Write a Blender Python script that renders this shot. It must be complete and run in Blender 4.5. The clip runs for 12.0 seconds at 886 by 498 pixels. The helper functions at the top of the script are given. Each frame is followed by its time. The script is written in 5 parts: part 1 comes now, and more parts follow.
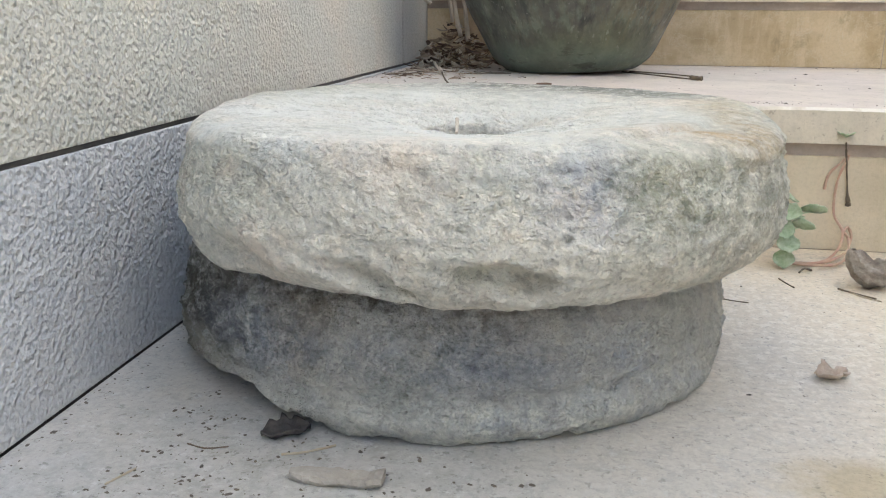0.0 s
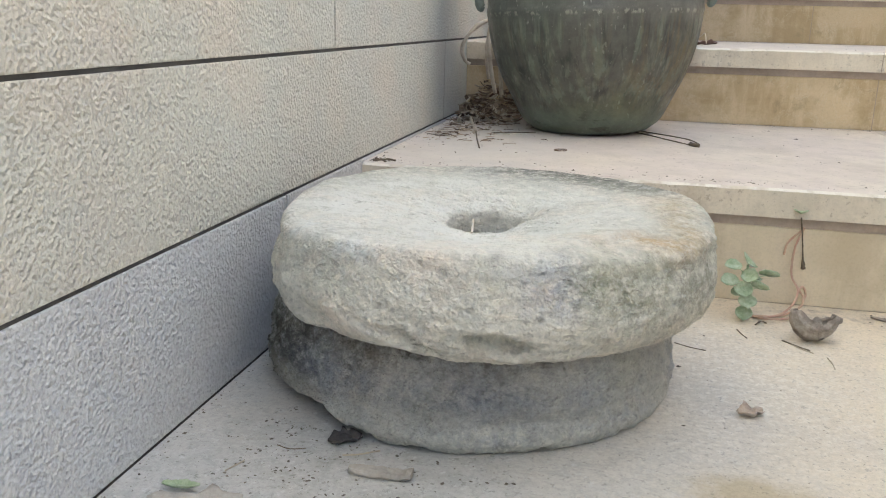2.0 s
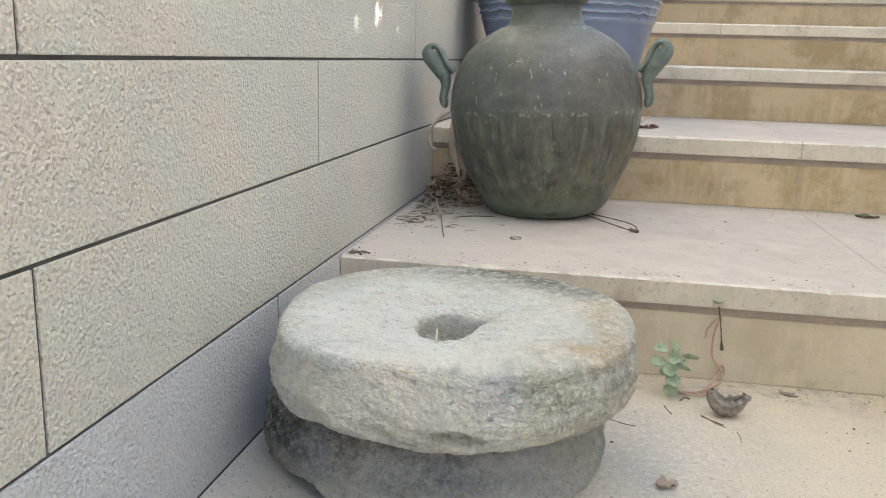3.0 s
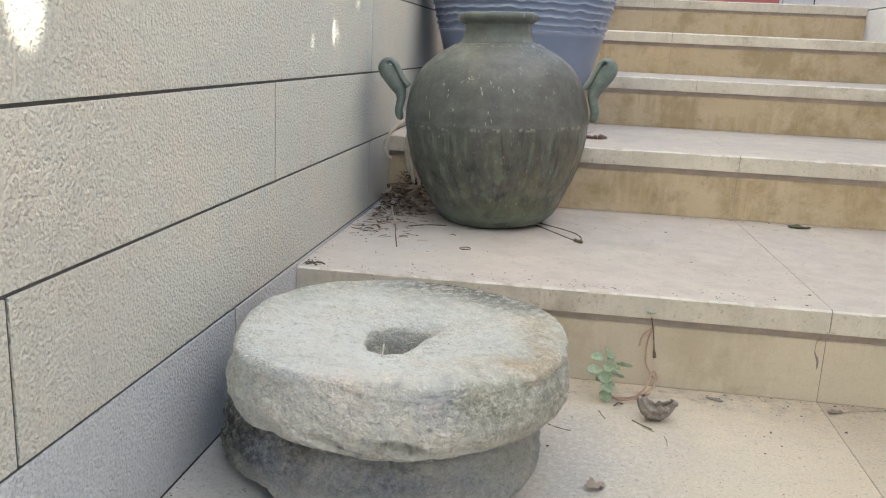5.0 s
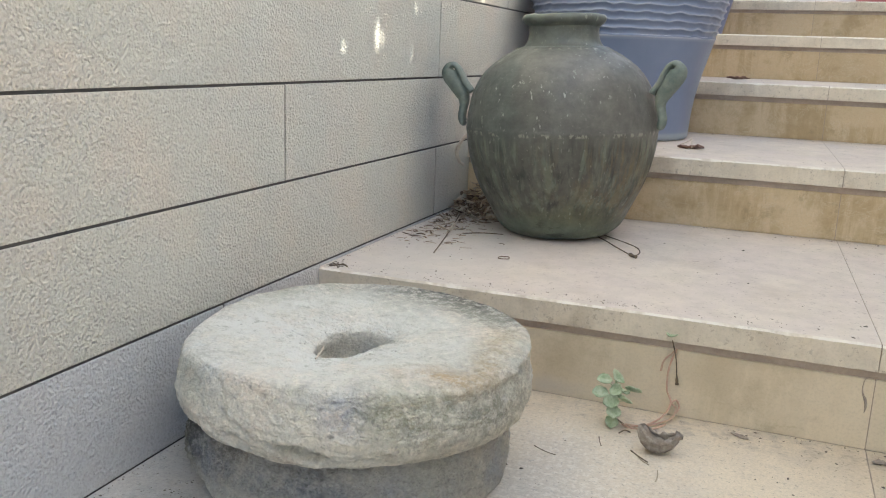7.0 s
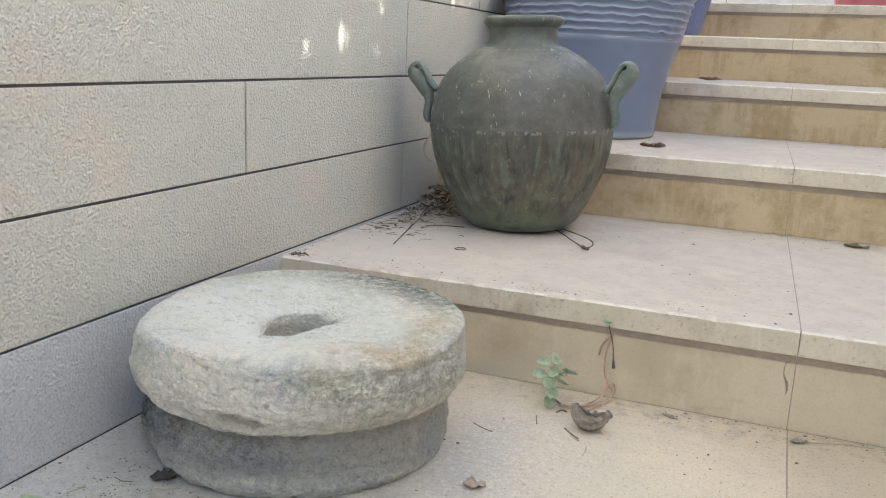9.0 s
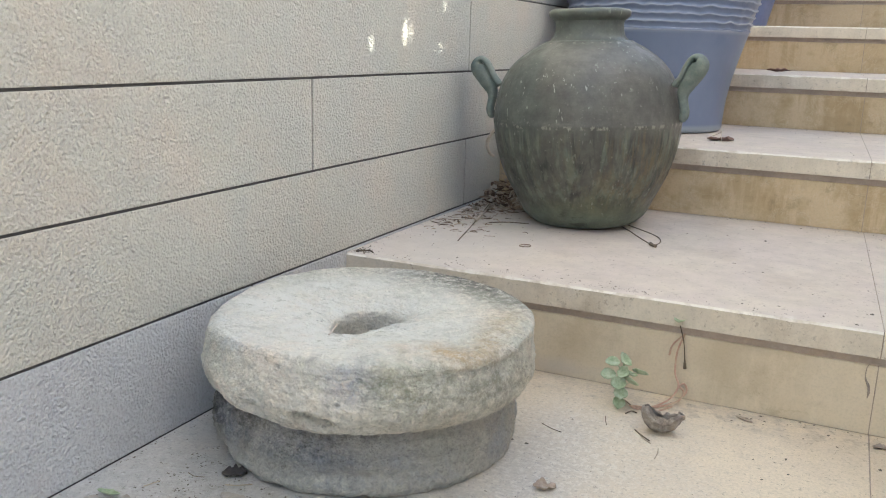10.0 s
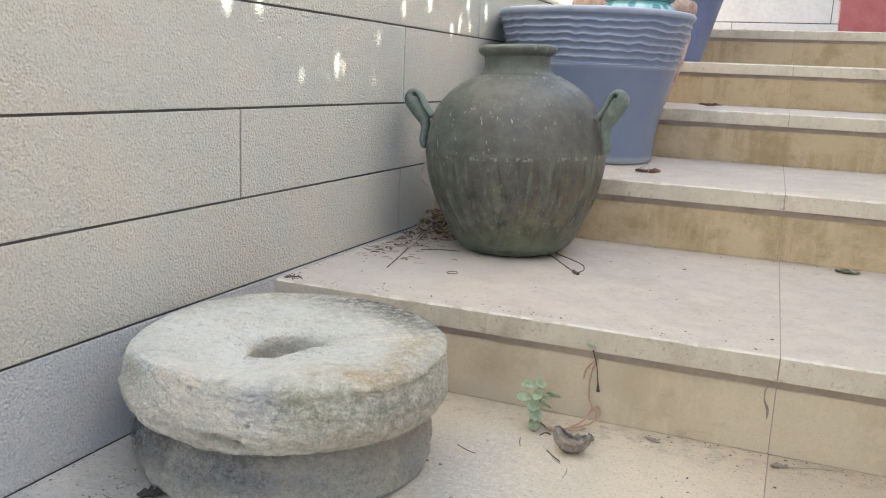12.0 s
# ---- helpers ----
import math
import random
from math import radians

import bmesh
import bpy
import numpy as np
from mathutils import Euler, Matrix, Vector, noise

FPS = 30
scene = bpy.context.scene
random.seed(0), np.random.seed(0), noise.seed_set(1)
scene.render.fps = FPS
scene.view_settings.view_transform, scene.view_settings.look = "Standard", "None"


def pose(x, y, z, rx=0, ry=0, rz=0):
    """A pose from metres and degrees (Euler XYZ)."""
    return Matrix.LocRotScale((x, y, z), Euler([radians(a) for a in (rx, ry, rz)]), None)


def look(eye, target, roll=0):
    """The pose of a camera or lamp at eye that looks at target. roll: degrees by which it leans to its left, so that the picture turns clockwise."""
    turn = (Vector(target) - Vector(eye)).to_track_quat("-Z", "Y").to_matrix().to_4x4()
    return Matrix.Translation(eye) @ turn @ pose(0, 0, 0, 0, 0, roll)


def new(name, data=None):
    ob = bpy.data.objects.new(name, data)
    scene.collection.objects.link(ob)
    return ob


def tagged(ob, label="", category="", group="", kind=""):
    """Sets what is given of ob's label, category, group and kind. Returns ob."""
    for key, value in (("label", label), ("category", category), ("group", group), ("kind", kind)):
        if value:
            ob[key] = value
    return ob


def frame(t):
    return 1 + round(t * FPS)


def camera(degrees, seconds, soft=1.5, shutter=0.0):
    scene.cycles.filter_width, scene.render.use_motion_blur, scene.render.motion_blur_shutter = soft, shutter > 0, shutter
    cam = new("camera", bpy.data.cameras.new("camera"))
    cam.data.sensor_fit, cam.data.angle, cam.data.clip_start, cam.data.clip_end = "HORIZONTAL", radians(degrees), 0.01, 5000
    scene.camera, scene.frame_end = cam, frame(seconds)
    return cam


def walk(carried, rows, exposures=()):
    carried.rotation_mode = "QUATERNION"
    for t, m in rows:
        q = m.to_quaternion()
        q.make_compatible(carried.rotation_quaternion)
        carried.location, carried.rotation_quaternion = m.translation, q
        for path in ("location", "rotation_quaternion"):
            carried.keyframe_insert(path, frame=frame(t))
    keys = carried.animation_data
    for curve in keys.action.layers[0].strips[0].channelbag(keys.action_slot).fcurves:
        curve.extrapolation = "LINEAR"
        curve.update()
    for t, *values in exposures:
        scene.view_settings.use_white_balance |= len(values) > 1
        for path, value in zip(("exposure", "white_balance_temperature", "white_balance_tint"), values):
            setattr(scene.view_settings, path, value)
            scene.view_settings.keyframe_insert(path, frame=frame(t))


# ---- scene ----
cam = camera(55.0, 12.0, soft=1.1)
PATH = [
    (0, (0.032, 0.030, 0.292), (-0.296, 1.930, -0.241), 0.4),
    (0.5, (0.023, 0.077, 0.291), (-0.325, 1.970, -0.255), -0.4),
    (1, (0.029, 0.077, 0.296), (-0.343, 1.964, -0.251), -0.7),
    (1.2, (0.038, 0.055, 0.309), (-0.360, 1.941, -0.227), -0.5),
    (1.5, (0.055, -0.025, 0.350), (-0.359, 1.859, -0.181), 0.6),
    (1.7, (0.072, -0.099, 0.378), (-0.347, 1.780, -0.169), 0.9),
    (2, (0.093, -0.191, 0.420), (-0.330, 1.692, -0.104), 1.4),
    (2.2, (0.109, -0.243, 0.466), (-0.316, 1.647, -0.033), 0.9),
    (2.5, (0.111, -0.295, 0.508), (-0.267, 1.614, 0.046), 1.5),
    (2.7, (0.117, -0.317, 0.525), (-0.247, 1.598, 0.075), 1.6),
    (3, (0.126, -0.357, 0.559), (-0.229, 1.561, 0.116), 1.7),
    (5, (0.161, -0.425, 0.619), (-0.108, 1.503, 0.158), 2.7),
    (5.5, (0.195, -0.422, 0.611), (-0.166, 1.483, 0.119), 2.4),
    (6, (0.276, -0.389, 0.601), (-0.254, 1.462, 0.062), 1.7),
    (6.5, (0.370, -0.345, 0.601), (-0.274, 1.479, 0.096), 1.8),
    (7, (0.473, -0.296, 0.611), (-0.229, 1.521, 0.161), 2.1),
    (9, (0.592, -0.342, 0.616), (-0.112, 1.474, 0.164), 2.5),
    (9.5, (0.559, -0.345, 0.612), (-0.215, 1.438, 0.141), 2.4),
    (10, (0.566, -0.337, 0.617), (-0.254, 1.426, 0.148), 1.7),
    (10.5, (0.586, -0.340, 0.630), (-0.233, 1.434, 0.204), 1.8),
    (11, (0.621, -0.351, 0.640), (-0.163, 1.446, 0.244), 1.9),
    (11.5, (0.638, -0.359, 0.641), (-0.118, 1.450, 0.246), 2.4),
    (12, (0.649, -0.354, 0.631), (-0.091, 1.459, 0.227), 2.6),
]
walk(cam, [(t, look(eye, target, roll)) for t, eye, target, roll in PATH], [(0.0, 1.98, 6440, 4), (1.0, 1.95, 6460, 4), (1.5, 1.89, 6560, 3.5), (2.5, 1.80, 6590, 3), (5.0, 1.71, 6510, 3), (7.0, 1.69, 6540, 3), (9.0, 1.73, 6440, 3.5), (12.0, 1.74, 6460, 4)])

# ---------------------------------------------------------------- light
SUN = Vector((0.66, -0.10, 0.74)).normalized()
world = bpy.data.worlds.new("sky")
world.use_nodes = True
scene.world = world
wn = world.node_tree.nodes
sky = wn.new("ShaderNodeTexSky")
sky.sky_type, sky.sun_disc = "NISHITA", False
sky.sun_elevation = math.asin(SUN.z)
sky.sun_rotation = math.atan2(SUN.x, SUN.y)
sky.dust_density, sky.air_density = 3.0, 1.0
wn["Background"].inputs["Strength"].default_value = 0.15
world.node_tree.links.new(sky.outputs[0], wn["Background"].inputs["Color"])
lamp = bpy.data.lights.new("sun", "SUN")
lamp.energy, lamp.angle, lamp.color = 4.5, radians(0.4), (1.0, 0.94, 0.84)
new("sun", lamp).matrix_world = look(SUN * 20, (0, 0, 0))


# ---------------------------------------------------------------- materials
class Mat:
    """A node material with short calls for its nodes."""

    def __init__(self, name, rough=0.8, metal=0.0, spec=0.4):
        self.m = bpy.data.materials.new(name)
        self.m.use_nodes = True
        self.t = self.m.node_tree
        self.b = self.t.nodes["Principled BSDF"]
        self.b.inputs["Metallic"].default_value = metal
        self.b.inputs["Specular IOR Level"].default_value = spec
        self.set("Roughness", rough)
        self.co = self.t.nodes.new("ShaderNodeTexCoord").outputs["Object"]
        self.bumps = None

    def n(self, kind, **k):
        node = self.t.nodes.new(kind)
        for a, v in k.items():
            node.inputs[a.replace("_", " ")].default_value = v
        return node

    def link(self, a, b):
        self.t.links.new(a, b)

    def set(self, name, v):
        if isinstance(v, bpy.types.NodeSocket):
            self.link(v, self.b.inputs[name])
        else:
            self.b.inputs[name].default_value = v

    def world_co(self):
        self.co = self.t.nodes.new("ShaderNodeNewGeometry").outputs["Position"]
        return self.co

    def scaled(self, x, y, z, src=None):
        node = self.t.nodes.new("ShaderNodeMapping")
        node.inputs["Scale"].default_value = (x, y, z)
        self.link(src or self.co, node.inputs["Vector"])
        return node.outputs[0]

    def noise(self, scale, detail=4, rough=0.6, co=None, distort=0.0):
        node = self.n("ShaderNodeTexNoise", Scale=scale, Detail=detail, Roughness=rough, Distortion=distort)
        self.link(co or self.co, node.inputs["Vector"])
        return node.outputs["Fac"]

    def cells(self, scale, co=None, feature="F1"):
        node = self.n("ShaderNodeTexVoronoi", Scale=scale)
        node.feature = feature
        self.link(co or self.co, node.inputs["Vector"])
        return node.outputs["Distance"]

    def ramp(self, fac, stops):
        node = self.t.nodes.new("ShaderNodeValToRGB")
        e = node.color_ramp.elements
        while len(e) < len(stops):
            e.new(0.5)
        for i, (p, c) in enumerate(stops):
            e[i].position = p
            e[i].color = (c, c, c, 1) if isinstance(c, (int, float)) else (*c, 1)
        self.link(fac, node.inputs[0])
        return node.outputs[0]

    def mix(self, fac, a, b, mode="MIX"):
        node = self.t.nodes.new("ShaderNodeMix")
        node.data_type, node.blend_type = "RGBA", mode
        for s, v in ((node.inputs[0], fac), (node.inputs[6], a), (node.inputs[7], b)):
            if isinstance(v, bpy.types.NodeSocket):
                self.link(v, s)
            else:
                s.default_value = v if isinstance(v, (int, float)) else (*v, 1)
        return node.outputs[2]

    def math(self, op, a, b=0.0, clamp=False):
        node = self.t.nodes.new("ShaderNodeMath")
        node.operation, node.use_clamp = op, clamp
        for s, v in zip(node.inputs, (a, b)):
            if isinstance(v, bpy.types.NodeSocket):
                self.link(v, s)
            else:
                s.default_value = v
        return node.outputs[0]

    def spot(self, centre, size, soft=0.35, wobble=0.0, wscale=8.0):
        """1 inside an uneven blot at centre with half axes size, 0 outside."""
        node = self.t.nodes.new("ShaderNodeVectorMath")
        node.operation = "SUBTRACT"
        self.link(self.co, node.inputs[0])
        node.inputs[1].default_value = centre
        div = self.t.nodes.new("ShaderNodeVectorMath")
        div.operation = "DIVIDE"
        self.link(node.outputs[0], div.inputs[0])
        div.inputs[1].default_value = size
        ln = self.t.nodes.new("ShaderNodeVectorMath")
        ln.operation = "LENGTH"
        self.link(div.outputs[0], ln.inputs[0])
        d = ln.outputs["Value"]
        if wobble:
            d = self.math("ADD", d, self.math("MULTIPLY", self.math("SUBTRACT", self.noise(wscale), 0.5), wobble * 2))
        r = self.n("ShaderNodeMapRange", From_Min=1 + soft, From_Max=1 - soft)
        self.link(d, r.inputs["Value"])
        return r.outputs[0]

    def t_warp(self, scale, amount):
        """Coordinates shaken a little by noise, so that cells lose their straight sides."""
        shake = self.n("ShaderNodeTexNoise", Scale=scale, Detail=2)
        self.link(self.co, shake.inputs["Vector"])
        mid = self.t.nodes.new("ShaderNodeVectorMath")
        mid.operation = "SUBTRACT"
        self.link(shake.outputs["Color"], mid.inputs[0])
        mid.inputs[1].default_value = (0.5, 0.5, 0.5)
        node = self.t.nodes.new("ShaderNodeVectorMath")
        node.operation = "MULTIPLY_ADD"
        self.link(mid.outputs[0], node.inputs[0])
        node.inputs[1].default_value = (amount * 4, amount * 4, amount * 4)
        self.link(self.co, node.inputs[2])
        return node.outputs[0]

    def random(self):
        return self.t.nodes.new("ShaderNodeObjectInfo").outputs["Random"]

    def bump(self, height, strength, distance):
        node = self.n("ShaderNodeBump", Strength=strength, Distance=distance)
        self.link(height, node.inputs["Height"])
        if self.bumps is not None:
            self.link(self.bumps, node.inputs["Normal"])
        self.bumps = node.outputs[0]
        self.link(self.bumps, self.b.inputs["Normal"])

    def colour(self, v):
        self.set("Base Color", v if isinstance(v, bpy.types.NodeSocket) else (*v, 1))


def cladding(name, light, dark, cool, rosy):
    """Bush-hammered stone cladding: small raised grains, cloudy tint, a grey film in places."""
    k = Mat(name, 0.9, spec=0.2)
    k.world_co()
    knock = k.noise(205, 1, 0.45)
    grain = k.noise(300, 3, 0.6)
    col = k.mix(k.ramp(k.noise(2.2, 5, 0.65), [(0.38, 0.0), (0.62, 1.0)]), light, dark)
    col = k.mix(k.math("MULTIPLY", k.ramp(k.noise(6, 5, 0.65), [(0.43, 0.0), (0.62, 1.0)]), 0.55), col, rosy)
    tint = k.ramp(k.random(), [(0.0, (0.95, 0.96, 0.96)), (0.5, (1, 0.99, 0.97)), (1.0, (1.0, 0.97, 0.93))])
    col = k.mix(1.0, col, tint, "MULTIPLY")
    film = k.math("MULTIPLY", k.ramp(k.noise(1.6, 4, 0.6), [(0.42, 0.0), (0.58, 1.0)]), 0.33)
    col = k.mix(film, col, cool)
    col = k.mix(1.0, col, k.ramp(knock, [(0.34, 0.94), (0.46, 0.99), (0.62, 1.03)]), "MULTIPLY")
    col = k.mix(0.55, col, k.ramp(grain, [(0.36, 0.86), (0.5, 1.0), (0.62, 1.08)]), "MULTIPLY")
    hole = k.ramp(k.cells(7.5), [(0.0, 1.0), (0.028, 0.0)])
    col = k.mix(k.math("MULTIPLY", hole, 0.5), col, (0.16, 0.15, 0.13))
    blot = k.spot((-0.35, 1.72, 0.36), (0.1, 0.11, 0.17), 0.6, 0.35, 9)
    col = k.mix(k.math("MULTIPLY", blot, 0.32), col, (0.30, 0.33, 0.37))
    k.colour(col)
    k.bump(k.noise(75, 2, 0.5), 0.6, 0.0046)
    k.bump(knock, 0.9, 0.0046)
    k.bump(grain, 0.6, 0.0013)
    return k.m


def sandstone(name, base, stain, dirt, stain_at=(0.5, 0.72), dust=False, drips=False, film=None, heavy=1.0, blots=()):
    """Sawn sandstone slab with cloudy stains and fine grit."""
    k = Mat(name, 0.85, spec=0.25)
    k.world_co()
    cloud = k.noise(1.4, 6, 0.6, distort=0.4)
    col = k.mix(k.ramp(cloud, [(0.38, 0.0), (0.68, 1.0)]), base, stain)
    patch = k.noise(4.5, 6, 0.7)
    col = k.mix(k.math("MULTIPLY", k.ramp(patch, [(stain_at[0], 0.0), (stain_at[1], 1.0)]), 0.8), col, dirt)
    col = k.mix(0.6, col, k.ramp(k.noise(240, 3, 0.7), [(0.3, 0.84), (0.5, 1.0), (0.7, 1.05)]), "MULTIPLY")
    col = k.mix(1.0, col, k.ramp(k.random(), [(0.0, 0.92), (1.0, 1.04)]), "MULTIPLY")
    # pinkish tint of the sky, put into the colour of upward faces
    if film:
        up = k.t.nodes.new("ShaderNodeSeparateXYZ")
        k.link(k.t.nodes.new("ShaderNodeNewGeometry").outputs["True Normal"], up.inputs[0])
        facing_up = k.ramp(up.outputs[2], [(0.6, 0.0), (0.9, 1.0)])
        thin = k.ramp(k.noise(5, 6, 0.7, distort=0.5), [(0.40, 0.95), (0.60, 0.45)])
        col = k.mix(k.math("MULTIPLY", facing_up, thin), col, film)
        for scale, lo, amount in ((110, 0.61, 0.38), (38, 0.63, 0.38)):
            speck = k.ramp(k.noise(scale, 4, 0.7), [(lo, 0.0), (lo + 0.05, 1.0)])
            col = k.mix(k.math("MULTIPLY", speck, amount), col, (0.24, 0.19, 0.15))
        col = k.mix(1.0, col, k.ramp(k.noise(17, 6, 0.75), [(0.38, 0.93), (0.6, 1.04)]), "MULTIPLY")
        settled = k.spot((-0.20, 1.50, 0.185), (0.17, 0.42, 0.05), 0.6, 0.7, 5)                            # grey dust in the corner by the wall
        col = k.mix(k.math("MULTIPLY", k.math("MULTIPLY", settled, facing_up), 0.5), col, (0.47, 0.455, 0.43))
        edge = k.ramp(up.outputs[2], [(0.15, 0.0), (0.35, 1.0), (0.85, 1.0), (0.97, 0.0)])              # worn arris
        col = k.mix(k.math("MULTIPLY", edge, k.ramp(k.noise(26, 4, 0.6), [(0.40, 0.2), (0.52, 0.95)])), col, (0.80, 0.75, 0.66))
        nick = k.math("MULTIPLY", k.ramp(k.noise(70, 4, 0.7), [(0.60, 0.0), (0.65, 1.0)]), k.ramp(k.noise(4.5, 3, 0.6), [(0.46, 0.0), (0.56, 1.0)]))
        col = k.mix(k.math("MULTIPLY", nick, k.math("MULTIPLY", k.math("SUBTRACT", 1.0, facing_up), 0.42)), col, (0.28, 0.25, 0.21))
    if drips:
        run = k.noise(11, 6, 0.7, co=k.scaled(1.6, 1.6, 0.22), distort=0.3)
        band = k.ramp(k.noise(3.2, 5, 0.65, co=k.scaled(1, 1, 2.0)), [(0.44, 0.0), (0.56, 1.0)])
        col = k.mix(k.math("MULTIPLY", k.math("MULTIPLY", k.ramp(run, [(0.44, 0.0), (0.58, 1.0)]), band), 0.6 * heavy), col, dirt)
        mould = k.ramp(k.noise(14, 7, 0.8, distort=0.4), [(0.56, 0.0), (0.64, 1.0)])
        col = k.mix(k.math("MULTIPLY", k.math("MULTIPLY", mould, band), 0.45 * heavy), col, (0.28, 0.225, 0.135))
        edge = k.ramp(k.noise(9, 6, 0.7, distort=1.2), [(0.485, 0.0), (0.50, 1.0), (0.515, 0.0)])
        col = k.mix(k.math("MULTIPLY", edge, 0.3 * heavy), col, (0.66, 0.58, 0.44))
    for centre, size, amount, tone in blots:
        col = k.mix(k.math("MULTIPLY", k.spot(centre, size, 0.7, 0.8, 14), amount), col, tone)
    if dust:
        grey = k.spot((-0.16, 0.45, 0), (0.36, 0.38, 1), 0.6, 0.5, 6)
        col = k.mix(k.math("MULTIPLY", grey, 0.92), col, (0.455, 0.45, 0.43))
        chalk = k.spot((0.22, 0.82, 0), (0.17, 0.22, 1), 0.7, 0.8, 8)
        col = k.mix(k.math("MULTIPLY", chalk, 0.45), col, (0.50, 0.465, 0.42))
        flakes = k.ramp(k.noise(95, 7, 0.75, distort=0.3), [(0.49, 0.0), (0.56, 1.0)])
        col = k.mix(k.math("MULTIPLY", k.math("MULTIPLY", flakes, k.math("ADD", k.math("MULTIPLY", chalk, 0.85), 0.02, True)), 0.55), col, (0.76, 0.71, 0.62))
        worn = k.ramp(k.noise(24, 7, 0.75, co=k.scaled(0.8, 1.2, 1)), [(0.54, 0.0), (0.62, 1.0)])
        col = k.mix(k.math("MULTIPLY", worn, 0.16), col, (0.44, 0.39, 0.32))
        dirt_line = k.spot((0.62, 1.125, 0), (0.55, 0.05, 1), 0.6, 0.9, 9)
        clot = k.ramp(k.noise(30, 6, 0.75), [(0.48, 0.0), (0.60, 1.0)])
        col = k.mix(k.math("MULTIPLY", k.math("MULTIPLY", dirt_line, clot), 0.55), col, (0.36, 0.31, 0.26))
        near_stone = k.spot((-0.16, 0.52, 0), (0.13, 0.08, 1), 0.6, 0.9, 12)
        col = k.mix(k.math("MULTIPLY", k.math("MULTIPLY", near_stone, clot), 0.45), col, (0.33, 0.31, 0.27))
        scale_at = k.ramp(k.noise(48, 7, 0.78, distort=0.5), [(0.50, 0.0), (0.58, 1.0)])
        col = k.mix(k.math("MULTIPLY", k.math("MULTIPLY", scale_at, grey), 0.46), col, (0.34, 0.335, 0.31))
        scab = k.ramp(k.noise(62, 6, 0.7, co=k.scaled(1.0, 1.5, 1)), [(0.61, 0.0), (0.65, 1.0)])
        col = k.mix(k.math("MULTIPLY", k.math("MULTIPLY", scab, grey), 0.6), col, (0.20, 0.205, 0.175))
        lime = k.ramp(k.noise(75, 6, 0.75), [(0.57, 0.0), (0.64, 1.0)])
        col = k.mix(k.math("MULTIPLY", k.math("MULTIPLY", lime, grey), 0.6), col, (0.60, 0.595, 0.575))
        ochre = k.spot((0.95, 0.95, 0), (0.30, 0.34, 1), 0.5, 0.5, 5)
        col = k.mix(k.math("MULTIPLY", ochre, 0.6), col, (0.50, 0.40, 0.275))
        k.bump(scale_at, 0.3, 0.0016)
        tan = k.spot((0.228, 0.560, 0), (0.05, 0.028, 1), 0.4, 0.9, 30)
        col = k.mix(k.math("MULTIPLY", tan, 0.9), col, (0.46, 0.38, 0.26))
        for scale, lo, amount in ((130, 0.60, 0.35), (60, 0.66, 0.35)):
            speck = k.ramp(k.noise(scale, 3, 0.7), [(lo, 0.0), (lo + 0.04, 1.0)])
            col = k.mix(k.math("MULTIPLY", speck, amount), col, (0.15, 0.14, 0.13))
        col = k.mix(0.8, col, k.ramp(k.noise(200, 4, 0.75), [(0.4, 0.90), (0.5, 1.0), (0.6, 1.06)]), "MULTIPLY")
        k.bump(flakes, 0.25, 0.001)
    k.colour(col)
    k.bump(k.noise(300, 3, 0.6), 0.35, 0.0012)
    k.bump(k.noise(25, 3, 0.6), 0.2, 0.003)
    return k.m


